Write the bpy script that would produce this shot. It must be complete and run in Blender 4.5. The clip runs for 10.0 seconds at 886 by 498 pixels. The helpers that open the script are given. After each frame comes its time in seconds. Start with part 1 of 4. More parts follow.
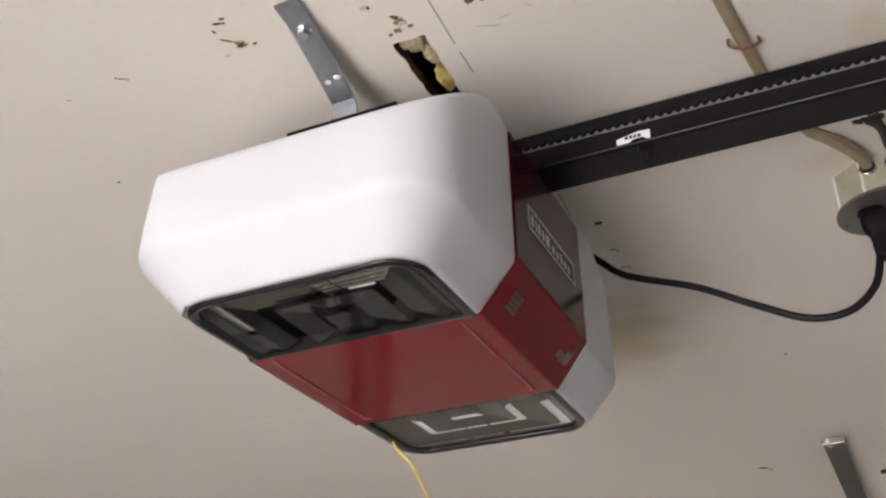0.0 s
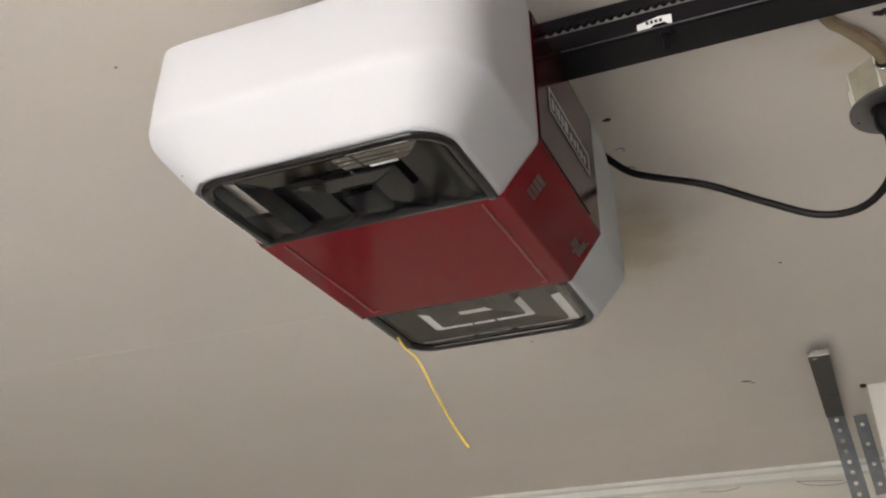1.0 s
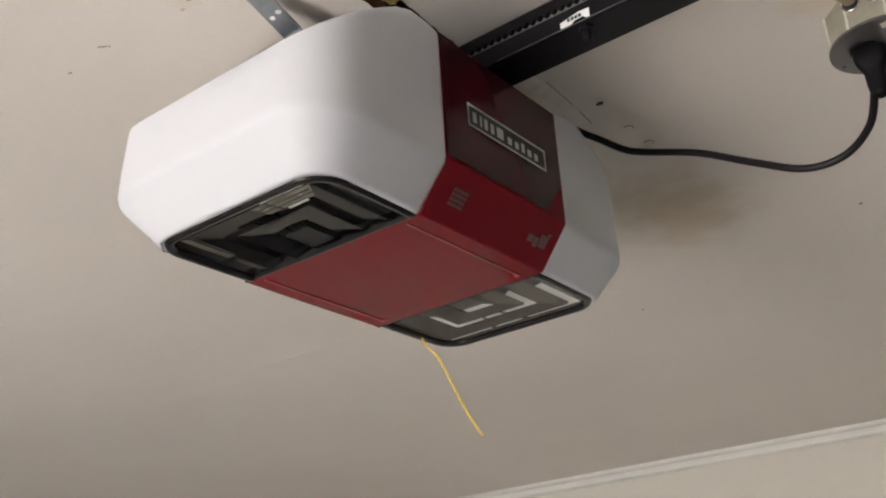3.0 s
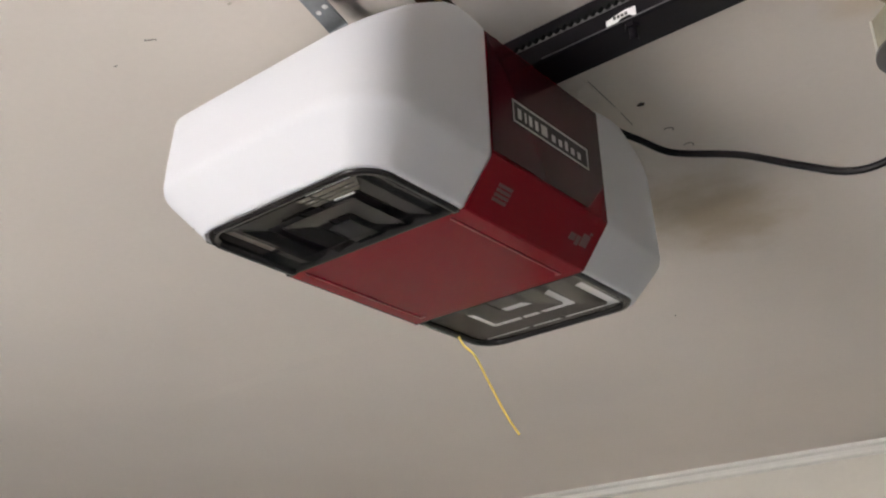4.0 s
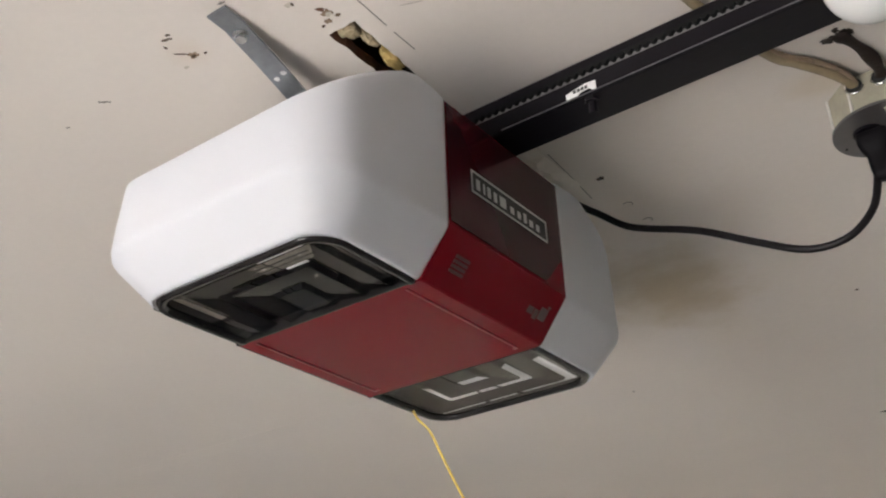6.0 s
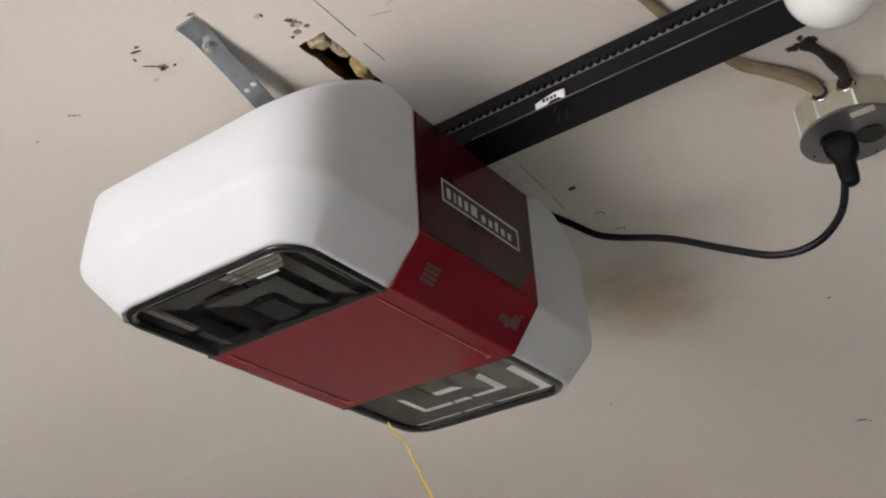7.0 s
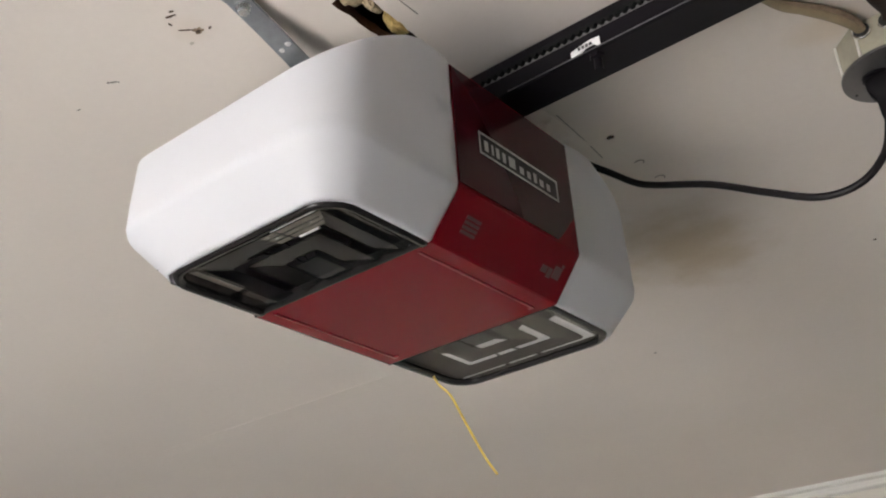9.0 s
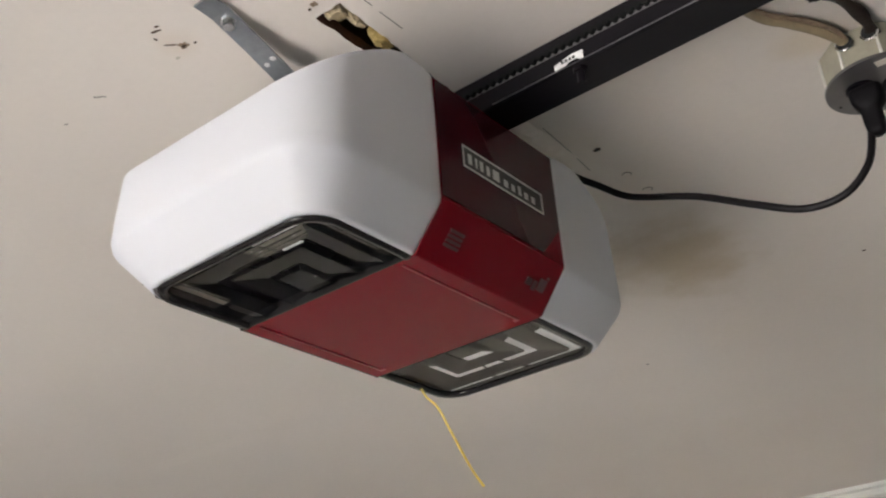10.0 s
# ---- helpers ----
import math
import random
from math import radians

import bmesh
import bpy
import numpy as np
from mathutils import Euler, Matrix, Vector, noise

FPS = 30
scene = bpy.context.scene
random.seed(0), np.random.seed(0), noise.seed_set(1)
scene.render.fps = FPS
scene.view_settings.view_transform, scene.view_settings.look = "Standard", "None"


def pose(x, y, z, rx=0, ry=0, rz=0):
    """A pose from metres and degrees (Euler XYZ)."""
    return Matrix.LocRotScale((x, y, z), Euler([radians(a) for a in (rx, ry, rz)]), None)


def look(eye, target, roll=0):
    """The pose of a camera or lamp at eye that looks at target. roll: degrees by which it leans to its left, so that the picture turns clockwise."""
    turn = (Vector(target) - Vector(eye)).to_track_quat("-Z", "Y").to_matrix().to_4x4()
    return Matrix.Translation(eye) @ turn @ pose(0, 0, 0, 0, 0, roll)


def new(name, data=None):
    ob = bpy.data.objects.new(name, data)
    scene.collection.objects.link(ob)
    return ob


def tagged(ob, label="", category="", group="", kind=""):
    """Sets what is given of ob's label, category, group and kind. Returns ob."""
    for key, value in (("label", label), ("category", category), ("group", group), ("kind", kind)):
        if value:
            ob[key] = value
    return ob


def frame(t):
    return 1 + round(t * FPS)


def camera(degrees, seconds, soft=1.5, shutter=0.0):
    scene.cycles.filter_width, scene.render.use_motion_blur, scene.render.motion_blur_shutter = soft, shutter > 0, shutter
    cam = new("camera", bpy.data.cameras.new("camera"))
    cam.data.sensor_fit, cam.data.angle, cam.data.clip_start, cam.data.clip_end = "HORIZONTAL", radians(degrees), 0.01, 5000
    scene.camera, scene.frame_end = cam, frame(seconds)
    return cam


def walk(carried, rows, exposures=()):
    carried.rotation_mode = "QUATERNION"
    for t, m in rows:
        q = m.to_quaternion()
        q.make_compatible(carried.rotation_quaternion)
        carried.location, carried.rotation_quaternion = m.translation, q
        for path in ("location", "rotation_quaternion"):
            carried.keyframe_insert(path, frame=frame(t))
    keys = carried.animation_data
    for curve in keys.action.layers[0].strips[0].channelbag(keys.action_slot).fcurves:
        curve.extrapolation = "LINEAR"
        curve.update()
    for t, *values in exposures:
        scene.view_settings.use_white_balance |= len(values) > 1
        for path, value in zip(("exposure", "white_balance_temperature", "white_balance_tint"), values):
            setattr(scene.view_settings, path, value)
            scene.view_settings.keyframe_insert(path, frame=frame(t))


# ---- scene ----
cam = camera(46.3, 10.0, soft=2.0, shutter=0.5)
PATH = [
    (0, (0.018, 0.022, 1.712), (-0.688, 1.633, 2.665), -1.4),
    (0.1, (0.0104, 0.0234, 1.7068), (-0.6903, 1.6384, 2.656), -1.36),
    (0.2, (0.0028, 0.0248, 1.7016), (-0.681, 1.6548, 2.6367), -1.32),
    (0.3, (-0.0048, 0.0262, 1.6964), (-0.6868, 1.664, 2.6189), -1.28),
    (0.4, (-0.0124, 0.0276, 1.6912), (-0.6838, 1.6816, 2.5924), -1.24),
    (0.5, (-0.02, 0.029, 1.686), (-0.688, 1.695, 2.568), -1.2),
    (0.6, (-0.025, 0.0314, 1.6854), (-0.6997, 1.7064, 2.5449), -1.32),
    (0.7, (-0.03, 0.0338, 1.6848), (-0.7101, 1.7142, 2.5292), -1.44),
    (0.8, (-0.035, 0.0362, 1.6842), (-0.7127, 1.721, 2.5219), -1.56),
    (0.9, (-0.04, 0.0386, 1.6836), (-0.7143, 1.7267, 2.5176), -1.68),
    (1, (-0.045, 0.041, 1.683), (-0.715, 1.73, 2.519), -1.8),
    (1.1, (-0.0498, 0.0412, 1.682), (-0.7145, 1.7333, 2.5156), -2.08),
    (1.2, (-0.0546, 0.0414, 1.681), (-0.7127, 1.7362, 2.514), -2.36),
    (1.3, (-0.0594, 0.0416, 1.68), (-0.7149, 1.7393, 2.509), -2.64),
    (1.4, (-0.0642, 0.0418, 1.679), (-0.7091, 1.7507, 2.4936), -2.92),
    (1.5, (-0.069, 0.042, 1.678), (-0.693, 1.768, 2.473), -3.2),
    (1.6, (-0.0504, 0.0514, 1.6776), (-0.7127, 1.7656, 2.4636), -3.24),
    (1.7, (-0.0318, 0.0608, 1.6772), (-0.7378, 1.7565, 2.4634), -3.28),
    (1.8, (-0.0132, 0.0702, 1.6768), (-0.7527, 1.7495, 2.4675), -3.32),
    (1.9, (0.0054, 0.0796, 1.6764), (-0.7584, 1.7489, 2.4668), -3.36),
    (2, (0.024, 0.089, 1.676), (-0.774, 1.747, 2.46), -3.4),
    (2.2, (0.102, 0.105, 1.68), (-0.823, 1.691, 2.474), -1.9),
    (3.3, (0.268, 0.105, 1.667), (-0.847, 1.555, 2.475), -3.8),
    (3.4, (0.2655, 0.103, 1.663), (-0.8465, 1.5509, 2.4787), -3.8),
    (3.5, (0.263, 0.101, 1.659), (-0.857, 1.546, 2.469), -3.8),
    (3.6, (0.2588, 0.1, 1.66), (-0.8704, 1.5412, 2.4641), -3.46),
    (3.7, (0.2546, 0.099, 1.661), (-0.8809, 1.5343, 2.4669), -3.12),
    (3.8, (0.2504, 0.098, 1.662), (-0.8819, 1.5337, 2.4719), -2.78),
    (4, (0.242, 0.096, 1.664), (-0.889, 1.53, 2.479), -2.1),
    (4.2, (0.2348, 0.0916, 1.6668), (-0.8805, 1.5248, 2.5037), -2.02),
    (4.3, (0.2312, 0.0894, 1.6682), (-0.8765, 1.5191, 2.5211), -1.98),
    (4.4, (0.2276, 0.0872, 1.6696), (-0.8701, 1.5137, 2.541), -1.94),
    (4.5, (0.224, 0.085, 1.671), (-0.866, 1.507, 2.56), -1.9),
    (4.6, (0.2234, 0.0862, 1.6716), (-0.8539, 1.5095, 2.5731), -1.86),
    (4.7, (0.2228, 0.0874, 1.6722), (-0.8439, 1.5118, 2.5841), -1.82),
    (4.8, (0.2222, 0.0886, 1.6728), (-0.8324, 1.5138, 2.5971), -1.78),
    (5, (0.221, 0.091, 1.674), (-0.82, 1.509, 2.625), -1.7),
    (5.2, (0.2218, 0.097, 1.6728), (-0.7972, 1.5287, 2.6272), -1.98),
    (5.3, (0.2222, 0.1, 1.6722), (-0.7998, 1.5306, 2.625), -2.12),
    (5.5, (0.223, 0.106, 1.671), (-0.82, 1.53, 2.611), -2.4),
    (5.6, (0.2252, 0.1076, 1.6714), (-0.8166, 1.5342, 2.609), -2.36),
    (5.8, (0.2296, 0.1108, 1.6722), (-0.8086, 1.5397, 2.6106), -2.28),
    (5.9, (0.2318, 0.1124, 1.6726), (-0.8004, 1.5454, 2.6116), -2.24),
    (6, (0.234, 0.114, 1.673), (-0.797, 1.55, 2.609), -2.2),
    (6.1, (0.2385, 0.1185, 1.6745), (-0.7895, 1.5601, 2.6053), -1.95),
    (6.2, (0.243, 0.123, 1.676), (-0.788, 1.567, 2.6), -1.7),
    (7.3, (0.237, 0.122, 1.659), (-0.746, 1.563, 2.639), -4.1),
    (7.4, (0.2415, 0.1235, 1.662), (-0.7552, 1.559, 2.6353), -3.95),
    (7.5, (0.246, 0.125, 1.665), (-0.764, 1.555, 2.632), -3.8),
    (7.6, (0.2466, 0.124, 1.6658), (-0.7666, 1.5539, 2.6291), -3.76),
    (7.7, (0.2472, 0.123, 1.6666), (-0.7709, 1.5487, 2.6307), -3.72),
    (7.8, (0.2478, 0.122, 1.6674), (-0.7784, 1.5421, 2.6309), -3.68),
    (7.9, (0.2484, 0.121, 1.6682), (-0.7862, 1.538, 2.6271), -3.64),
    (8, (0.249, 0.12, 1.669), (-0.795, 1.534, 2.622), -3.6),
    (8.2, (0.2478, 0.1192, 1.667), (-0.811, 1.5351, 2.6012), -3.68),
    (8.3, (0.2472, 0.1188, 1.666), (-0.8211, 1.5312, 2.5951), -3.72),
    (8.4, (0.2466, 0.1184, 1.665), (-0.8261, 1.5285, 2.593), -3.76),
    (8.5, (0.246, 0.118, 1.664), (-0.829, 1.528, 2.59), -3.8),
    (8.6, (0.2446, 0.1186, 1.6624), (-0.8319, 1.5334, 2.5791), -3.86),
    (8.7, (0.2432, 0.1192, 1.6608), (-0.8308, 1.5425, 2.567), -3.92),
    (8.8, (0.2418, 0.1198, 1.6592), (-0.8346, 1.5449, 2.5597), -3.98),
    (9, (0.239, 0.121, 1.656), (-0.837, 1.546, 2.557), -4.1),
    (9.2, (0.2414, 0.1186, 1.6552), (-0.8386, 1.5377, 2.5608), -4.14),
    (9.3, (0.2426, 0.1174, 1.6548), (-0.8374, 1.5338, 2.5646), -4.16),
    (9.5, (0.245, 0.115, 1.654), (-0.836, 1.526, 2.571), -4.2),
    (9.7, (0.2486, 0.1202, 1.6544), (-0.8348, 1.5252, 2.5776), -4.24),
    (9.8, (0.2504, 0.1228, 1.6546), (-0.83, 1.5296, 2.5785), -4.26),
    (9.9, (0.2522, 0.1254, 1.6548), (-0.824, 1.5362, 2.5776), -4.28),
    (10, (0.254, 0.128, 1.655), (-0.815, 1.546, 2.575), -4.3),
]
STOPS = 6.02
walk(cam, [(t, look(eye, target, roll)) for t, eye, target, roll in PATH],
     exposures=[(0, STOPS + 0.05, 6500, 12), (1.0, STOPS - 0.1, 6650, 10.5), (2.2, STOPS - 0.1, 6750, 11), (3.3, STOPS - 0.05, 6550, 12), (5.5, STOPS - 0.05, 6450, 11.5), (10.0, STOPS - 0.08, 6450, 11)])

# ---- world, light, exposure ----
world = bpy.data.worlds.new("world")
scene.world = world
world.use_nodes = True
sky = world.node_tree.nodes.new("ShaderNodeTexSky")
sky.sky_type, sky.sun_disc = "NISHITA", False
sky.sun_elevation, sky.sun_rotation = radians(50), radians(180)
world.node_tree.links.new(sky.outputs[0], world.node_tree.nodes["Background"].inputs[0])
world.node_tree.nodes["Background"].inputs[1].default_value = 0.05
sun = new("sun", bpy.data.lights.new("sun", "SUN"))
sun.data.energy, sun.data.angle, sun.data.color = 5.0, radians(0.5), (1.0, 0.965, 0.91)
sun.matrix_world = look((-1.22, -5.4, 5.0), (-1.10, -1.2, 0.0))
# area lamp standing in for daylight through the unseen, assumed doorway behind the camera
daylight = new("doorway_daylight", bpy.data.lights.new("doorway_daylight", "AREA"))
daylight.data.shape, daylight.data.size, daylight.data.size_y = "RECTANGLE", 1.5, 2.0
daylight.data.energy, daylight.data.color = 0.28, (0.93, 0.96, 1.0)
daylight.matrix_world = look((-1.10, -2.78, 1.04), (-1.0, 0.0, 1.2))

CEIL = 2.366


# ---- materials ----
def mat(name, color, rough=0.5, metal=0.0, vary=0.12, scale=6.0, fine=120.0, bump=0.1, spec=0.5, coat=0.0, rough_vary=0.1, tint=None):
    """A principled surface whose colour varies at two scales, with a fine relief."""
    m = bpy.data.materials.new(name)
    m.use_nodes = True
    n, l = m.node_tree.nodes, m.node_tree.links
    b = n["Principled BSDF"]
    co = n.new("ShaderNodeTexCoord")
    big, small = n.new("ShaderNodeTexNoise"), n.new("ShaderNodeTexNoise")
    big.inputs["Scale"].default_value, big.inputs["Detail"].default_value = scale, 5
    small.inputs["Scale"].default_value, small.inputs["Detail"].default_value = fine, 3
    for x in (big, small):
        l.new(co.outputs["Object"], x.inputs["Vector"])
    mix = n.new("ShaderNodeMix")
    mix.data_type = "RGBA"
    dark = tint or tuple(c * (1 - vary * 2) for c in color)
    mix.inputs["A"].default_value, mix.inputs["B"].default_value = (*dark, 1), (*color, 1)
    ramp = n.new("ShaderNodeMapRange")
    ramp.inputs["From Min"].default_value, ramp.inputs["From Max"].default_value = 0.15, 0.75
    add = n.new("ShaderNodeMath")
    add.operation = "MULTIPLY_ADD"
    add.inputs[1].default_value = 0.3
    l.new(small.outputs["Fac"], add.inputs[0])
    sub = n.new("ShaderNodeMath")
    sub.operation = "SUBTRACT"
    sub.inputs[1].default_value = 0.15
    l.new(big.outputs["Fac"], sub.inputs[0])
    l.new(sub.outputs[0], add.inputs[2])
    l.new(add.outputs[0], ramp.inputs["Value"])
    l.new(ramp.outputs[0], mix.inputs["Factor"])
    l.new(mix.outputs["Result"], b.inputs["Base Color"])
    rr = n.new("ShaderNodeMapRange")
    rr.inputs["To Min"].default_value, rr.inputs["To Max"].default_value = max(0.02, rough - rough_vary), min(1, rough + rough_vary)
    l.new(big.outputs["Fac"], rr.inputs["Value"])
    l.new(rr.outputs[0], b.inputs["Roughness"])
    b.inputs["Metallic"].default_value = metal
    b.inputs["Specular IOR Level"].default_value = spec
    b.inputs["Coat Weight"].default_value = coat
    if bump:
        bp = n.new("ShaderNodeBump")
        bp.inputs["Strength"].default_value, bp.inputs["Distance"].default_value = bump, 0.002
        l.new(small.outputs["Fac"], bp.inputs["Height"])
        l.new(bp.outputs[0], b.inputs["Normal"])
    return m


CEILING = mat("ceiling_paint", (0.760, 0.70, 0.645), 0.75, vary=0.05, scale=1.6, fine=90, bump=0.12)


def stain_and_shade(m, spots):
    """Stains, dirty patches and painted shade: soft ragged ellipses at places of the object, tinting the base colour.
    """
    n, l = m.node_tree.nodes, m.node_tree.links
    b = n["Principled BSDF"]
    last = b.inputs["Base Color"].links[0].from_socket
    co, wob = n.new("ShaderNodeTexCoord"), n.new("ShaderNodeTexNoise")
    wob.inputs["Scale"].default_value, wob.inputs["Detail"].default_value = 14, 4
    l.new(co.outputs["Object"], wob.inputs["Vector"])
    for x, y, rx, ry, strength, color in spots:
        sub, mul, ln = n.new("ShaderNodeVectorMath"), n.new("ShaderNodeVectorMath"), n.new("ShaderNodeVectorMath")
        sub.operation, mul.operation, ln.operation = "SUBTRACT", "MULTIPLY", "LENGTH"
        sub.inputs[1].default_value, mul.inputs[1].default_value = (x, y, 0), (1 / rx, 1 / ry, 0)
        l.new(co.outputs["Object"], sub.inputs[0])
        l.new(sub.outputs[0], mul.inputs[0])
        l.new(mul.outputs[0], ln.inputs[0])
        add, rng_ = n.new("ShaderNodeMath"), n.new("ShaderNodeMapRange")
        add.operation = "ADD"
        l.new(ln.outputs["Value"], add.inputs[0])
        l.new(wob.outputs["Fac"], add.inputs[1])
        rng_.interpolation_type = "SMOOTHSTEP"
        rng_.inputs["From Min"].default_value, rng_.inputs["From Max"].default_value = 1.6, 0.7
        rng_.inputs["To Min"].default_value, rng_.inputs["To Max"].default_value = 0.0, strength
        l.new(add.outputs[0], rng_.inputs["Value"])
        mix = n.new("ShaderNodeMix")
        mix.data_type, mix.blend_type = "RGBA", "MULTIPLY"
        mix.inputs["B"].default_value = (*color, 1)
        l.new(rng_.outputs[0], mix.inputs["Factor"])
        l.new(last, mix.inputs["A"])
        last = mix.outputs["Result"]
    l.new(last, b.inputs["Base Color"])


# first: brown stain deepened with the unit's shadow; last two: broad faint grey tints
stain_and_shade(CEILING, ((-0.335, 1.52, 0.13, 0.18, 0.8, (0.70, 0.62, 0.46)), (0.085, 0.90, 0.030, 0.045, 0.5, (0.88, 0.80, 0.66)), (0.03, 1.13, 0.05, 0.04, 0.4, (0.86, 0.76, 0.58)), (-0.47, 0.655, 0.03, 0.03, 0.25, (0.8, 0.72, 0.6)), (-0.20, 1.9, 0.5, 0.25, 0.12, (0.85, 0.83, 0.82)), (-0.9, 2.6, 0.9, 0.3, 0.10, (0.85, 0.82, 0.78))))
WALL = mat("wall_paint", (0.66, 0.62, 0.55), 0.7, vary=0.06, scale=2.0, fine=60, bump=0.1)
TRIM = mat("trim_paint", (0.74, 0.72, 0.67), 0.5, vary=0.06, scale=9, fine=80, bump=0.08)
DARKWALL = mat("dark_unseen_wall", (0.20, 0.185, 0.165), 0.9, vary=0.15, scale=4, fine=60, bump=0.3)
DARKFLOOR = mat("dark_concrete", (0.13, 0.124, 0.117), 0.85, vary=0.15, scale=2.5, fine=50, bump=0.3)
CONCRETE = mat("asphalt", (0.045, 0.044, 0.043), 0.85, vary=0.15, scale=2.5, fine=50, bump=0.3)
PAPER = mat("torn_paper", (0.36, 0.26, 0.18), 0.9, vary=0.3, scale=60, fine=300, bump=0.3)
WHITE = mat("white_plastic", (0.80, 0.81, 0.855), 0.42, vary=0.02, scale=5, fine=500, bump=0.05)
RED = mat("red_plastic", (0.175, 0.0030, 0.010), 0.12, vary=0.005, scale=2.5, fine=300, bump=0.0, spec=0.09, rough_vary=0.0)
DEEP_RED = mat("deep_red_groove", (0.28, 0.006, 0.02), 0.35, vary=0.05, scale=8, fine=500, bump=0.02)
GLOSS = mat("gloss_maroon", (0.042, 0.006, 0.009), 0.15, vary=0.04, scale=8, fine=500, bump=0.0, spec=0.15)
BLACK = mat("black_paint", (0.0085, 0.0068, 0.0092), 0.40, vary=0.2, scale=14, fine=250, bump=0.05, spec=0.15)
LIP_GLINT = mat("worn_edge", (0.30, 0.30, 0.31), 0.35, metal=0.6, vary=0.35, scale=30, fine=200, bump=0.1)
GREYWEB = mat("grey_web_steel", (0.20, 0.195, 0.19), 0.6, vary=0.2, scale=25, fine=200, bump=0.1)
BELT = mat("belt_rubber", (0.008, 0.008, 0.008), 0.7, spec=0.2, vary=0.1, scale=30, fine=300, bump=0.1)
RUBBER = mat("cord_rubber", (0.010, 0.008, 0.009), 0.42, spec=0.2, vary=0.1, scale=30, fine=300, bump=0.05)
PLUG = mat("moulded_plug", (0.007, 0.006, 0.007), 0.55, spec=0.1, vary=0.1, scale=30, fine=300, bump=0.1)
GALV = mat("galvanised_steel", (0.37, 0.395, 0.42), 0.45, metal=0.9, vary=0.18, scale=45, fine=160, bump=0.12)
DULL = mat("dull_zinc", (0.17, 0.178, 0.188), 0.45, metal=0.85, vary=0.25, scale=30, fine=160, bump=0.15)
DARKBAR = mat("dark_bar_steel", (0.085, 0.076, 0.068), 0.5, metal=0.7, vary=0.3, scale=24, fine=160, bump=0.2)
BRIGHT = mat("zinc_bolt", (0.7, 0.7, 0.68), 0.25, metal=1.0, vary=0.1, scale=60, fine=200, bump=0.05)
GREYPLATE = mat("grey_steel_cover", (0.150, 0.142, 0.142), 0.42, metal=0.6, vary=0.15, scale=30, fine=200, bump=0.06)
BOXPAINT = mat("painted_box", (0.40, 0.375, 0.29), 0.5, vary=0.15, scale=40, fine=200, bump=0.15)
SHEATH = mat("cable_sheath", (0.36, 0.28, 0.17), 0.55, vary=0.2, scale=35, fine=200, bump=0.15)
YELLOW = mat("yellow_wire", (0.76, 0.55, 0.13), 0.4, vary=0.1, scale=60, fine=300, bump=0.02)
LABEL = mat("paper_label", (0.8, 0.8, 0.8), 0.5, vary=0.03, scale=60, fine=300, bump=0.02)
INK = mat("ink", (0.02, 0.02, 0.02), 0.5, vary=0.05, scale=60, fine=300, bump=0)
SILVER = mat("silver_print", (0.55, 0.55, 0.54), 0.3, vary=0.05, scale=60, fine=300, bump=0)
FAINT = mat("faint_print", (0.105, 0.024, 0.030), 0.35, vary=0.05, scale=60, fine=300, bump=0)
WOOL = mat("insulation_wool", (0.62, 0.45, 0.17), 0.95, vary=0.25, scale=40, fine=220, bump=1.0)
WOOD = mat("dark_wood", (0.06, 0.04, 0.025), 0.9, vary=0.3, scale=20, fine=120, bump=0.3)
LIT_WHITE = mat("lit_white", (0.80, 0.80, 0.79), 0.5, vary=0.02, scale=20, fine=300, bump=0)
GLASS_SHEEN = mat("pale_glass_sheen", (0.17, 0.155, 0.13), 0.25, vary=0.25, scale=60, fine=300, bump=0)
COVER_LIGHT = mat("lit_cover_white", (0.60, 0.56, 0.50), 0.5, vary=0.15, scale=50, fine=300, bump=0)
OPAL = mat("opal_glass", (0.82, 0.82, 0.80), 0.2, vary=0.02, scale=8, fine=200, bump=0)
DIRT = mat("dark_patch", (0.09, 0.055, 0.03), 0.9, vary=0.3, scale=80, fine=300, bump=0.2)
RUST = mat("torn_brown_paper", (0.20, 0.09, 0.05), 0.9, vary=0.3, scale=90, fine=300, bump=0.3)
FAINTMARK = mat("faint_scuff", (0.55, 0.50, 0.45), 0.8, vary=0.1, scale=90, fine=300, bump=0.1)
GREYMARK = mat("grey_scuff", (0.30, 0.28, 0.25), 0.8, vary=0.2, scale=90, fine=300, bump=0.1)
WOOL_PALE = mat("pale_wool", (0.56, 0.45, 0.29), 0.95, vary=0.3, scale=60, fine=260, bump=1.0)
INKY = mat("tarry_black", (0.03, 0.018, 0.012), 0.6, vary=0.3, scale=60, fine=250, bump=0.5)
PLUSH = mat("putty", (0.60, 0.55, 0.47), 0.85, vary=0.1, scale=60, fine=300, bump=0.3)


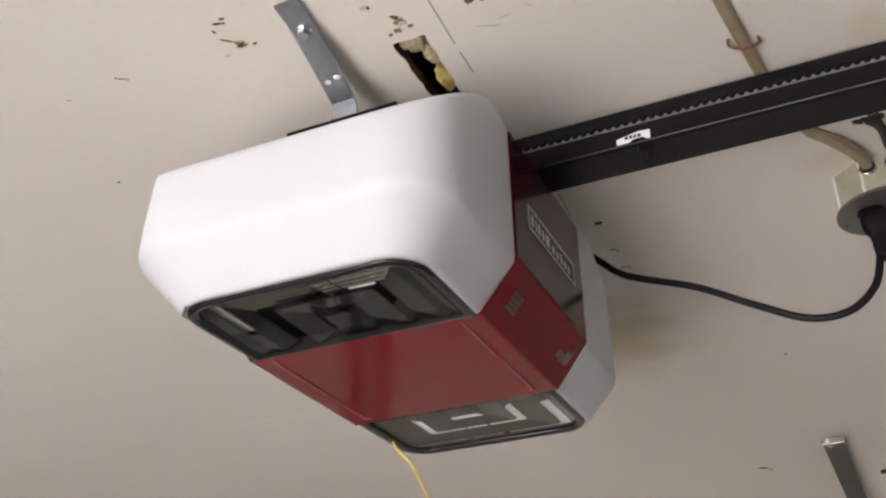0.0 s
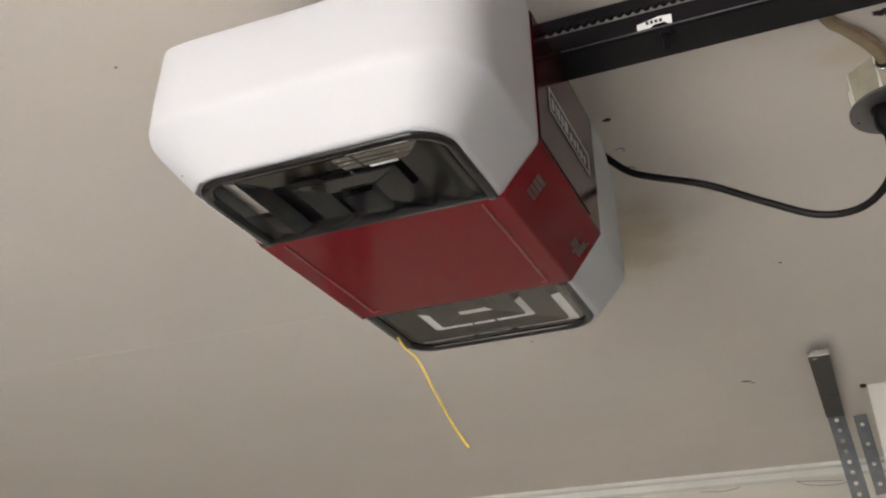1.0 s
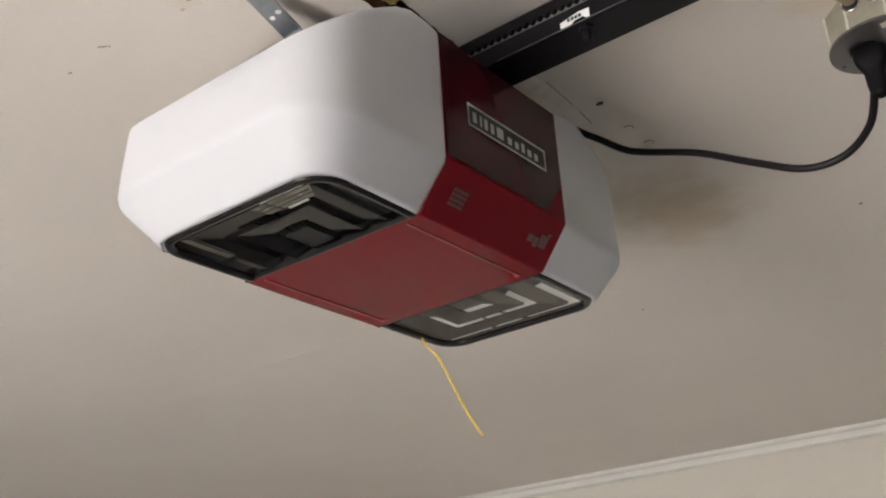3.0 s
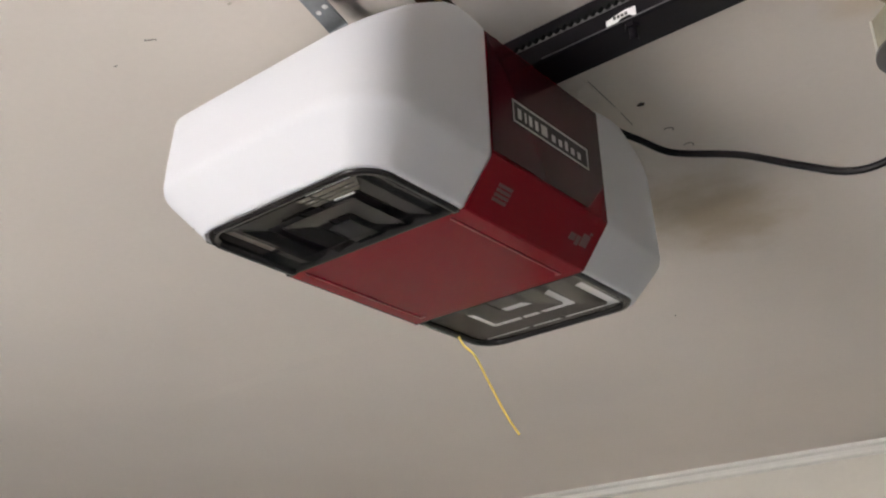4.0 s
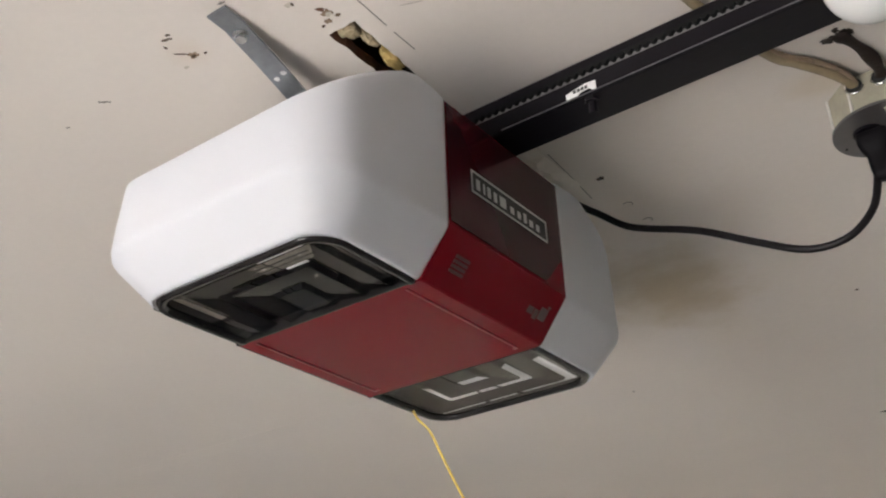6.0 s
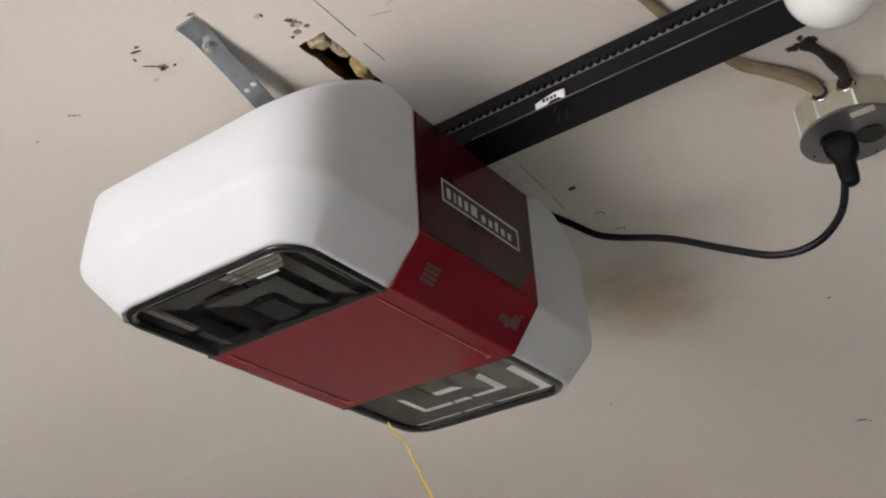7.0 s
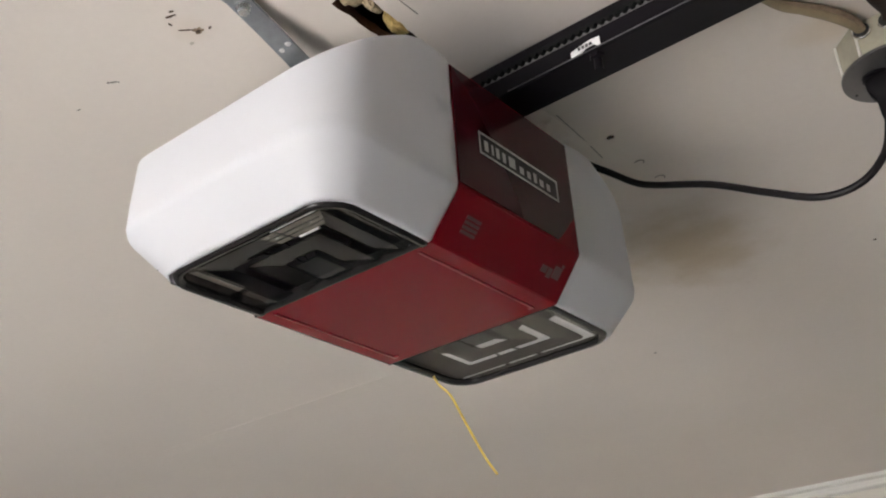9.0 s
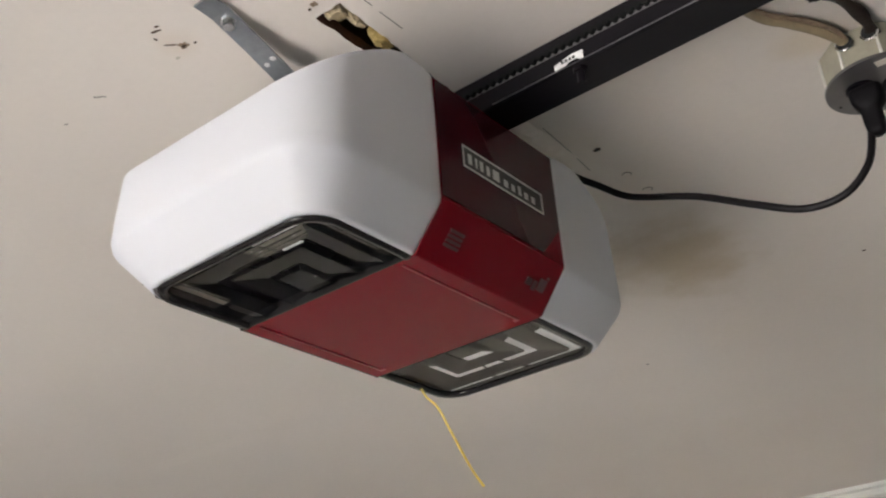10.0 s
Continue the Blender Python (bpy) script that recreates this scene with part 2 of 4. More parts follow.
def smoked(name, color, clear):
    m = bpy.data.materials.new(name)
    m.use_nodes = True
    n, l = m.node_tree.nodes, m.node_tree.links
    b = n["Principled BSDF"]
    b.inputs["Base Color"].default_value, b.inputs["Roughness"].default_value = (*color, 1), 0.07
    b.inputs["Specular IOR Level"].default_value = 0.2
    tr, mx, fr = n.new("ShaderNodeBsdfTransparent"), n.new("ShaderNodeMixShader"), n.new("ShaderNodeTexNoise")
    tr.inputs[0].default_value = (0.93, 0.90, 0.87, 1)
    fr.inputs["Scale"].default_value = 30
    mr = n.new("ShaderNodeMapRange")
    mr.inputs["To Min"].default_value, mr.inputs["To Max"].default_value = clear - 0.05, clear + 0.05
    l.new(fr.outputs["Fac"], mr.inputs["Value"])
    l.new(mr.outputs[0], mx.inputs[0])
    l.new(b.outputs[0], mx.inputs[1])
    l.new(tr.outputs[0], mx.inputs[2])
    l.new(mx.outputs[0], n["Material Output"].inputs[0])
    return m


SMOKE = smoked("smoked_plastic", (0.022, 0.020, 0.021), 0.46)
# lighter copy of the same lens plastic, for the brighter far lens
SMOKE_LIGHTER = smoked("smoked_plastic_lighter", (0.030, 0.027, 0.025), 0.58)
SMOKE_RIM = mat("smoked_rim", (0.020, 0.018, 0.018), 0.16, spec=0.28, vary=0.1, scale=30, fine=300, bump=0.0)

# the white covers let some light through
n, l = WHITE.node_tree.nodes, WHITE.node_tree.links
glow_through, blend = n.new("ShaderNodeBsdfTranslucent"), n.new("ShaderNodeMixShader")
glow_through.inputs[0].default_value, blend.inputs[0].default_value = (0.95, 0.95, 0.96, 1), 0.36
l.new(n["Principled BSDF"].outputs[0], blend.inputs[1])
l.new(glow_through.outputs[0], blend.inputs[2])
l.new(blend.outputs[0], n["Material Output"].inputs[0])


# ---- building helpers ----
def box(bm, x0, x1, y0, y1, z0, z1, bevel=0.0):
    vs = [bm.verts.new((x, y, z)) for x in (x0, x1) for y in (y0, y1) for z in (z0, z1)]
    fs = [bm.faces.new([vs[i] for i in f]) for f in ((0, 1, 3, 2), (4, 6, 7, 5), (0, 4, 5, 1), (2, 3, 7, 6), (0, 2, 6, 4), (1, 5, 7, 3))]
    if bevel:
        es = list({e for f in fs for e in f.edges})
        bmesh.ops.bevel(bm, geom=es, offset=bevel, segments=2, profile=0.5, affect="EDGES")
    return vs


def finish(bm, name, material, smooth=False):
    bmesh.ops.recalc_face_normals(bm, faces=bm.faces)
    me = bpy.data.meshes.new(name)
    bm.to_mesh(me)
    bm.free()
    me.materials.append(material)
    if smooth:
        for p in me.polygons:
            p.use_smooth = True
    return me


def part(name, bm, material, parent=None, label="", smooth=False):
    ob = new(name, finish(bm, name, material, smooth))
    ob.parent = parent
    return tagged(ob, label) if label else ob


def thing(name, label, category, at=(0, 0, 0), group="", kind=""):
    """An empty that carries the parts of one thing; parts are given in world places."""
    ob = new(name)
    ob.empty_display_size = 0.02
    ob.location = at
    return tagged(ob, label, category, group, kind)


def settle(root):
    """Keeps the world places of the parts under an empty that stands at its base."""
    inv = Matrix.Translation(root.location).inverted()
    for ob in root.children:
        ob.matrix_parent_inverse = inv


def loft(bm, rings, closed=True, cap0=False, cap1=False):
    """Skins rings of equal length."""
    vs = [[bm.verts.new(p) for p in r] for r in rings]
    k = len(vs[0])
    for a, b in zip(vs, vs[1:]):
        for i in range(k if closed else k - 1):
            bm.faces.new((a[i], a[(i + 1) % k], b[(i + 1) % k], b[i]))
    if cap0:
        bm.faces.new(vs[0])
    if cap1:
        bm.faces.new(vs[-1])
    return vs


def spline(points, steps=10):
    """A smooth way through the points."""
    p = [Vector(q) for q in points]
    p = [2 * p[0] - p[1]] + p + [2 * p[-1] - p[-2]]
    out = []
    for i in range(1, len(p) - 2):
        for k in range(steps):
            t = k / steps
            a, b, c, d = p[i - 1:i + 3]
            out.append(0.5 * (2 * b + (c - a) * t + (2 * a - 5 * b + 4 * c - d) * t * t + (3 * b - a - 3 * c + d) * t ** 3))
    return out + [p[-2]]


def tube(bm, path, radius, sides=12, flat=1.0):
    """A round or flattened tube along a way; radius may be a function of the share of the way."""
    path = [Vector(p) for p in path]
    rings, up = [], None
    for i, p in enumerate(path):
        d = (path[min(i + 1, len(path) - 1)] - path[max(i - 1, 0)]).normalized()
        if up is None:
            up = d.orthogonal().normalized() if abs(d.z) > 0.9 else Vector((0, 0, 1))
        side = d.cross(up).normalized()
        up = side.cross(d).normalized()
        r = radius(i / (len(path) - 1)) if callable(radius) else radius
        rings.append([p + (side * math.cos(a) + up * flat * math.sin(a)) * r for a in (2 * math.pi * k / sides for k in range(sides))])
    loft(bm, rings, cap0=True, cap1=True)


def disc(bm, c, r, depth, axis="z", sides=24, r2=None):
    """A short cylinder from c, depth along the axis."""
    r2 = r if r2 is None else r2
    rings = []
    for k, rr in ((0, r), (depth, r2)):
        ring = []
        for i in range(sides):
            a = 2 * math.pi * i / sides
            u, v = rr * math.cos(a), rr * math.sin(a)
            q = {"z": (u, v, k), "x": (k, u, v), "y": (u, k, v)}[axis]
            ring.append(Vector(c) + Vector(q))
        rings.append(ring)
    loft(bm, rings, cap0=True, cap1=True)


# ---- the room ----
X0, X1, Y0, Y1 = -4.2, 3.05, -2.8, 3.335
HX0, HX1, HX2, HY0, HY1 = -0.339, -0.3045, -0.318, 0.727, 0.95
THICK = 0.014

bm = bmesh.new()
rng = random.Random(4)
# ceiling sheet with a rough slot sawn through it
rim = []
for (ax, ay), (bx, by), k in (((HX0, HY0), (HX1, HY0), 5), ((HX1, HY0), (HX2, HY1), 26), ((HX2, HY1), (HX0, HY1), 5), ((HX0, HY1), (HX0, HY0), 26)):
    for i in range(k):
        t = i / k
        j = 0.0 if i == 0 else 0.0012
        rim.append((ax + (bx - ax) * t + rng.uniform(-j, j), ay + (by - ay) * t + rng.uniform(-j, j)))
outer = [(X0 - 0.2, Y0 - 0.2), (X1 + 0.2, Y0 - 0.2), (X1 + 0.2, Y1 + 0.3), (X0 - 0.2, Y1 + 0.3)]
corner = (0, 5, 31, 36, 62)
for z, flip in ((CEIL, 1), (CEIL + THICK, 0)):
    o = [bm.verts.new((*p, z)) for p in outer]
    r = [bm.verts.new((*p, z)) for p in rim]
    for q in range(4):
        span = [r[i % 62] for i in range(corner[q], corner[q + 1] + 1)]
        bm.faces.new([o[q], o[(q + 1) % 4]] + span[::-1])
    if flip:
        low = r
    else:
        for i in range(62):
            bm.faces.new((low[i], low[(i + 1) % 62], r[(i + 1) % 62], r[i])).material_index = 1
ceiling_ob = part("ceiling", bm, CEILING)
# cut sides of the slot drawn in a dark brown
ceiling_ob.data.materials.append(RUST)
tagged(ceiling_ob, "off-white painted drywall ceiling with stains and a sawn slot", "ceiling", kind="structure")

# unseen floor, kept dark so that less light bounces up
bm = bmesh.new()
box(bm, X0 - 0.2, X1 + 0.2, Y0 - 0.2, Y1 + 0.3, -0.15, 0)
tagged(part("floor", bm, DARKFLOOR), "unseen grey concrete garage floor, kept dark to hold back bounced light", "floor", kind="structure")
# far wall, a little out of square
bm = bmesh.new()
box(bm, X0 - 0.3, X1 + 0.3, 0, 0.15, 0, CEIL)
ob = tagged(part("wall_north", bm, WALL), "beige painted garage wall below white trim", "wall", kind="structure")
NORTH = pose(-0.6, Y1, 0, 0, 0, 2.6) @ pose(0.6, 0, 0)
ob.matrix_world = NORTH
# unseen side walls: west dark to cut bounced light, east white to add it
for name, b in (("wall_west", (X0 - 0.15, X0, Y0 - 0.15, Y1 + 0.3, 0, CEIL)), ("wall_east", (X1, X1 + 0.15, Y0 - 0.15, Y1 + 0.3, 0, CEIL))):
    bm = bmesh.new()
    box(bm, *b)
    east = name == "wall_east"
    tagged(part(name, bm, TRIM if east else DARKWALL), "unseen white wall, set close to bounce light onto the opener" if east else "unseen plain wall, kept dark to hold back bounced light", "wall", kind="structure")
# unseen wall behind the camera, with an assumed open doorway to the daylight
DX0, DX1, DZ = -1.90, -0.30, 2.1
bm = bmesh.new()
box(bm, X0, DX0, Y0 - 0.15, Y0, 0, CEIL)
box(bm, DX1, X1, Y0 - 0.15, Y0, 0, CEIL)
box(bm, DX0, DX1, Y0 - 0.15, Y0, DZ, CEIL)
tagged(part("wall_south", bm, DARKWALL), "unseen dark garage wall with an assumed open doorway", "wall", kind="structure")
bm = bmesh.new()
box(bm, -60, 60, -80, Y0 - 0.2, -0.17, -0.02)
tagged(part("ground", bm, CONCRETE), "dark asphalt drive outside the doorway", "ground", kind="structure")

# crown trim along the far wall
bm = bmesh.new()
prof = [(0.0, 0.0), (-0.026, 0.0), (-0.027, -0.003), (-0.026, -0.011), (-0.022, -0.013), (-0.011, -0.0135), (-0.009, -0.016), (-0.009, -0.027), (-0.011, -0.0285), (-0.016, -0.029), (-0.0165, -0.033), (-0.015, -0.0365), (-0.006, -0.040), (0.0, -0.041)]
loft(bm, [[(x, y, CEIL + z) for y, z in prof] for x in np.linspace(X0, X1, 24)], cap0=True, cap1=True)
ob = tagged(part("trim", bm, TRIM), "narrow white painted crown trim where wall meets ceiling", "trim", kind="structure")
ob.matrix_world = NORTH

# dark upright posts against the far wall, mirrored in the gloss of the opener
for x, w in ((-1.775, 0.045), (-1.665, 0.040)):
    bm = bmesh.new()
    box(bm, -w / 2, w / 2, -0.045, 0.0, 0.0, 2.05, 0.003)
    ob = tagged(part("wall_post", bm, WOOD), "dark wooden upright post standing against the beige wall", "post", "posts against the wall")
    ob.matrix_world = NORTH @ pose(x, -0.001, 0)

# ---- garage door opener ----
YC = 0.912                    # middle of the unit
RED0, RED1 = 0.806, 1.018     # red band, across
XF, XB = -0.254, -0.569       # front and back
ZB, ZR = 2.102, 2.146         # underside, and the ridge over the chamfer
opener = thing("garage_door_opener", "white and red garage door opener hung under the ceiling", "door opener", (-0.41, YC, 2.102))


def cover_ring(y_in, y_out, inset, radius, n=10):
    """From the front of the band round the outer side to its back, in x and y (y_out is the outer side before the inset)."""
    s = 1 if y_out > y_in else -1
    xf, xb, yo = XF - inset, XB + inset, y_out - s * inset
    # the cover curls in a little where it meets the band
    curl = ((0.0, 0.0008), (0.004, 0.0005), (0.008, 0.0002), (0.013, 0.0001), (0.018, 0.0))
    pts = [(xf - c, y_in + s * k) for k, c in curl]
    pts += [(xf, y_in + s * 0.018 + (yo - s * radius - y_in - s * 0.018) * k / 4) for k in range(1, 4)]
    for k in range(n + 1):
        a = math.pi / 2 * k / n
        pts.append((xf - radius + radius * math.cos(a), yo - s * radius + s * radius * math.sin(a)))
    pts += [(xf - radius + (xb + radius - xf + radius) * k / 10, yo) for k in range(1, 10)]
    for k in range(n + 1):
        a = math.pi / 2 * k / n
        pts.append((xb + radius - radius * math.sin(a), yo - s * radius + s * radius * math.cos(a)))
    pts += [(xb, yo - s * radius + (y_in + s * 0.018 - yo + s * radius) * k / 4) for k in range(1, 4)]
    pts += [(xb + c, y_in + s * k) for k, c in curl[::-1]]
    return pts


def roof(y, y_out):
    """Height of the cover's top edge, rounding down towards the outer side."""
    d = abs(y - y_out)
    return 2.300 - 0.0780 * max(0.0, (0.12 - d) / 0.12) ** 1.12 - 0.12 * max(0.0, d - 0.14)


def light_cover(y_in, y_out):
    bm = bmesh.new()
    rings = []
    wider = 0.4 if y_out > y_in else 0.04
    for z, inset, radius in ((ZB, 0.040, 0.034), (ZB + 0.001, 0.0365, 0.036), (ZB + 0.0035, 0.0340, 0.037), (ZB + 0.006, 0.0322, 0.038), (ZR - 0.007, 0.0058, 0.052), (ZR - 0.0035, 0.0030, 0.053), (ZR - 0.001, 0.0014, 0.054), (ZR + 0.002, 0.0005, 0.055), (ZR + 0.005, 0.0, 0.055)):
        rings.append([(x, y, z) for x, y in cover_ring(y_in, y_out, inset, radius * (1 + wider * min(1.0, (z - ZB) / 0.04)))])
    for f, inset in ((0.04, 0.0), (0.35, 0.001), (0.7, 0.003), (0.92, 0.0042), (0.97, 0.0052), (0.99, 0.0070), (1.0, 0.0105)):
        ring = []
        for x, y in cover_ring(y_in, y_out, inset, 0.055 * (1 + wider)):
            upright = min(inset, 0.0042) * max(0.0, (x - XB) / (XF - XB))
            ring.append((x + upright, y, ZR + 0.005 + (roof(y, y_out - 0.6 * inset if y_out > y_in else y_out + 0.6 * inset) - ZR - 0.005) * f))
        rings.append(ring)
    top = loft(bm, rings, closed=False)[-1]
    for i in range(len(top) // 2 - 1):
        bm.faces.new((top[i], top[i + 1], top[-2 - i], top[-1 - i]))
    ob = part("light_cover", bm, WHITE, opener, "frosted white plastic light cover", smooth=True)
    so = ob.modifiers.new("shell", "SOLIDIFY")
    so.thickness, so.offset = 0.0025, -1
    return ob


def light_lens(y_in, y_out):
    """Smoked lens in the underside: rounded rim and nested sloping blades with slots between them."""
    s = 1 if y_out > y_in else -1
    ob_rim = bmesh.new()
    wide = [cover_ring(y_in, y_out, i, r) for i, r in ((0.041, 0.033), (0.0425, 0.032), (0.047, 0.030), (0.049, 0.028), (0.049, 0.028))]
    loft(ob_rim, [[(x, y, z) for x, y in w] for w, z in zip(wide, (ZB + 0.002, ZB - 0.0015, ZB - 0.0015, ZB + 0.0005, ZB + 0.0035))], closed=False)
    lens = part("light_lens", ob_rim, SMOKE_RIM, opener, "glossy smoked lens with stepped slots", smooth=True)
    so = lens.modifiers.new("shell", "SOLIDIFY")
    so.thickness, so.offset = 0.0025, 0
    near = s < 0
    # edges of the nested blades: front-left x, front-right x, outer y, height over the underside
    if near:
        edges = ((-0.529, -0.306, 0.6775, 0.0005), (-0.504, -0.314, 0.6850, 0.0030), (-0.491, -0.322, 0.6890, 0.0012), (-0.473, -0.349, 0.7190, 0.0062), (-0.453, -0.355, 0.7215, 0.0020), (-0.431, -0.388, 0.7500, 0.0070), (-0.423, -0.392, 0.7560, 0.0040))
        slots = {1: (1, 5, 6, 7), 3: (0, 1, 2, 3, 5, 7, 8, 9), 5: (0, 1, 2, 3, 5, 7)}
    else:
        edges = ((-0.531, -0.303, 1.1490, 0.0005), (-0.515, -0.312, 1.1390, 0.0030), (-0.508, -0.323, 1.1290, 0.0012), (-0.481, -0.357, 1.1130, 0.0062), (-0.465, -0.364, 1.0930, 0.0020), (-0.437, -0.396, 1.0790, 0.0070), (-0.434, -0.401, 1.0560, 0.0030))
        slots = {1: (3, 5, 7, 8, 9), 3: (1, 2, 3, 5, 7, 8, 9), 5: (2, 3, 4, 5, 6, 7, 8)}
    bend = y_in + s * (0.047 if near else 0.032)

    def blade_edge(k, up=0.0):
        """One edge of a blade: up one arm, along the outer side with two ribs, and down the other arm."""
        xa, xb, yo, h = edges[k]
        c = 0.013 if k == 0 else 0.0035 if k < 4 else 0.0015
        z = ZB + h + up
        ym = bend if abs(yo - y_in) > abs(bend - y_in) + c else y_in + (yo - y_in) * 0.5
        return [(xa, y_in, z), (xa, ym, z), (xa, yo - s * c, z), (xa + c, yo, z)] + [(xa + (xb - xa) * f, yo, z) for f in (0.365, 0.385, 0.61, 0.63)] + [(xb - c, yo, z), (xb, yo - s * c, z), (xb, ym, z), (xb, y_in, z)]

    bm = bmesh.new()
    prev = None
    for k in range(len(edges)):
        row = [bm.verts.new(p) for p in blade_edge(k)]
        if prev:
            for i in range(11):
                if i not in slots.get(k - 1, ()):
                    bm.faces.new((prev[i], prev[i + 1], row[i + 1], row[i]))
        prev = row
    bm.faces.new(prev)
    tray = bmesh.new()
    if near:
        box(tray, -0.535, -0.300, y_out + 0.043, y_in, ZB + 0.0125, ZB + 0.0140)
    else:
        loft(tray, [blade_edge(k, 0.0017) for k in range(len(edges))], closed=False, cap1=True)
    lip = bmesh.new()
    box(lip, -0.534, -0.300, min(y_in, y_in + s * 0.0025), max(y_in, y_in + s * 0.0025), ZB - 0.0016, ZB + 0.013, 0.0006)
    part("lens_lip", lip, SMOKE_RIM, lens)
    if near:
        # pale strips and a barred pale patch: reflections and lit cover painted onto the lens
        for x0, x1, y0, y1, z in ((-0.524, -0.498, 0.6800, 0.7600, 0.0075), (-0.384, -0.316, 0.6855, 0.6885, 0.0008), (-0.376, -0.351, 0.7165, 0.7195, 0.0045)):
            pale = bmesh.new()
            box(pale, x0, x1, y0, y1, ZB + z, ZB + z + 0.0008)
            part("pale_lining", pale, COVER_LIGHT if z > 0.007 else LIT_WHITE, lens, "pale strip of light painted on the smoked lens")
        pale = bmesh.new()

        def on_blade(x, y, up):
            return (x, y, ZB + 0.0012 + 0.0050 * (y - 0.6890) / 0.030 - 0.0008 - up)

        loft(pale, [[on_blade(-0.398, 0.6895, q), on_blade(-0.322, 0.6895, q), on_blade(-0.340, 0.7155, q), on_blade(-0.398, 0.7155, q)] for q in (0.0, 0.0005)], cap0=True, cap1=True)
        part("insert", pale, GLASS_SHEEN, lens, "pale grey reflection painted on the smoked blade")
        rib = bmesh.new()
        for y in (0.6975, 0.7060):
            loft(rib, [[on_blade(-0.398, y, q), on_blade(-0.332, y, q), on_blade(-0.332, y + 0.0012, q), on_blade(-0.398, y + 0.0012, q)] for q in (0.0002, 0.0010)], cap0=True, cap1=True)
        loft(rib, [[on_blade(-0.381, 0.6895, q), on_blade(-0.379, 0.6895, q), on_blade(-0.379, 0.7155, q), on_blade(-0.381, 0.7155, q)] for q in (0.0002, 0.0010)], cap0=True, cap1=True)
        part("ribs", rib, SMOKE_RIM, lens, "dark bars of the painted reflection")
    # added backings: black for the dark inside, white for the lit cover inside
    part("lamp_tray" if near else "reflector", tray, BLACK if near else LIT_WHITE, lens, "black sheet added behind the lens for its dark inside" if near else "white sheet added behind the lens for the lit cover inside")
    if not near:
        so = lens.children[-1].modifiers.new("shell", "SOLIDIFY")
        so.thickness, so.offset = 0.0008, 1
    glass = part("lens_plate", bm, SMOKE if near else SMOKE_LIGHTER, lens)
    so = glass.modifiers.new("shell", "SOLIDIFY")
    so.thickness, so.offset = 0.0014, 0
    return lens


for y_in, y_out in ((RED0, 0.635), (RED1, 1.197)):
    light_cover(y_in, y_out)
    light_lens(y_in, y_out)

# red band: front, chamfer, underside and back as one bent shell
bm = bmesh.new()
P, PF = 0.0012, 0.0004
prof = [(XF + PF, 2.288), (XF + PF, ZR + 0.002), (XF + PF - 0.002, ZR - 0.001), (-0.289, ZB - P + 0.001), (-0.291, ZB - P), (-0.531, ZB - P), (-0.535, ZB - P + 0.001), (-0.5365, ZB - P + 0.003), (XB - PF, ZR), (XB - PF, 2.288)]
loft(bm, [[(x, y, z) for x, z in prof] for y in (RED0, RED0 + 0.002, RED1 - 0.002, RED1)], closed=False)
ob = part("centre_band", bm, RED, opener, "glossy red plastic centre band")
so = ob.modifiers.new("shell", "SOLIDIFY")
so.thickness, so.offset = 0.002, -1
bm = bmesh.new()
loft(bm, [[(x, y, z) for x, z in ((-0.262, 2.287), (-0.262, 2.152), (-0.298, 2.112), (-0.525, 2.112), (-0.564, 2.152), (-0.564, 2.287))] for y in (RED0 + 0.004, RED1 - 0.004)], cap0=True, cap1=True)
part("chassis", bm, BLACK, opener, "black steel chassis")
bm = bmesh.new()
box(bm, -0.463, -0.341, 0.739, 1.085, 2.302, 2.308, 0.001)
# hidden block added to deepen the shade on the ceiling by the rail
box(bm, -0.450, -0.290, 0.832, 0.992, 2.287, 2.326, 0.002)
part("top_plate", bm, BLACK, opener, "black steel mounting plate, with a hidden block added to shade the ceiling")
# long grooves near both ends of the underside
for xa, xb in ((-0.3135, -0.3105), (-0.5135, -0.5105)):
    bm = bmesh.new()
    box(bm, xa, xb, RED0 + 0.006, RED1 - 0.012, ZB - P - 0.0012, ZB - P + 0.001, 0.0004)
    box(bm, xa - 0.004 if xa > -0.4 else xa, xb if xa > -0.4 else xb + 0.006, RED1 - 0.016, RED1 - 0.012, ZB - P - 0.0012, ZB - P + 0.001, 0.0004)
    part("groove", bm, DEEP_RED, opener)
# gloss panel on the front
bm = bmesh.new()
out = [(RED0 + 0.0004, 2.286), (RED1 - 0.002, 2.286), (RED1 - 0.002, 2.193), (RED1 - 0.012, 2.182), (RED1 - 0.034, 2.158), (RED1 - 0.042, 2.1515), (RED0 + 0.0004, 2.1515)]
loft(bm, [[(x, y, z) for y, z in out] for x in (XF + PF + 0.0003, XF + PF + 0.0012)], cap0=True, cap1=True)
front = part("front_panel", bm, GLOSS, opener, "glossy dark maroon front panel")
FX = XF + PF + 0.0012


def front_rect(bm, y0, y1, z0, z1, x=FX, d=0.0006):
    box(bm, x, x + d, y0, y1, z0, z1)


bm = bmesh.new()
front_rect(bm, 0.843, 0.985, 2.2, 2.2245)
badge = part("badge", bm, INK, front, "black badge with a silver border")
bm = bmesh.new()
for a in ((0.843, 0.985, 2.2235, 2.2255), (0.843, 0.985, 2.1995, 2.2015), (0.843, 0.845, 2.2015, 2.2235), (0.983, 0.985, 2.2015, 2.2235)):
    front_rect(bm, *a, x=FX + 0.0006)
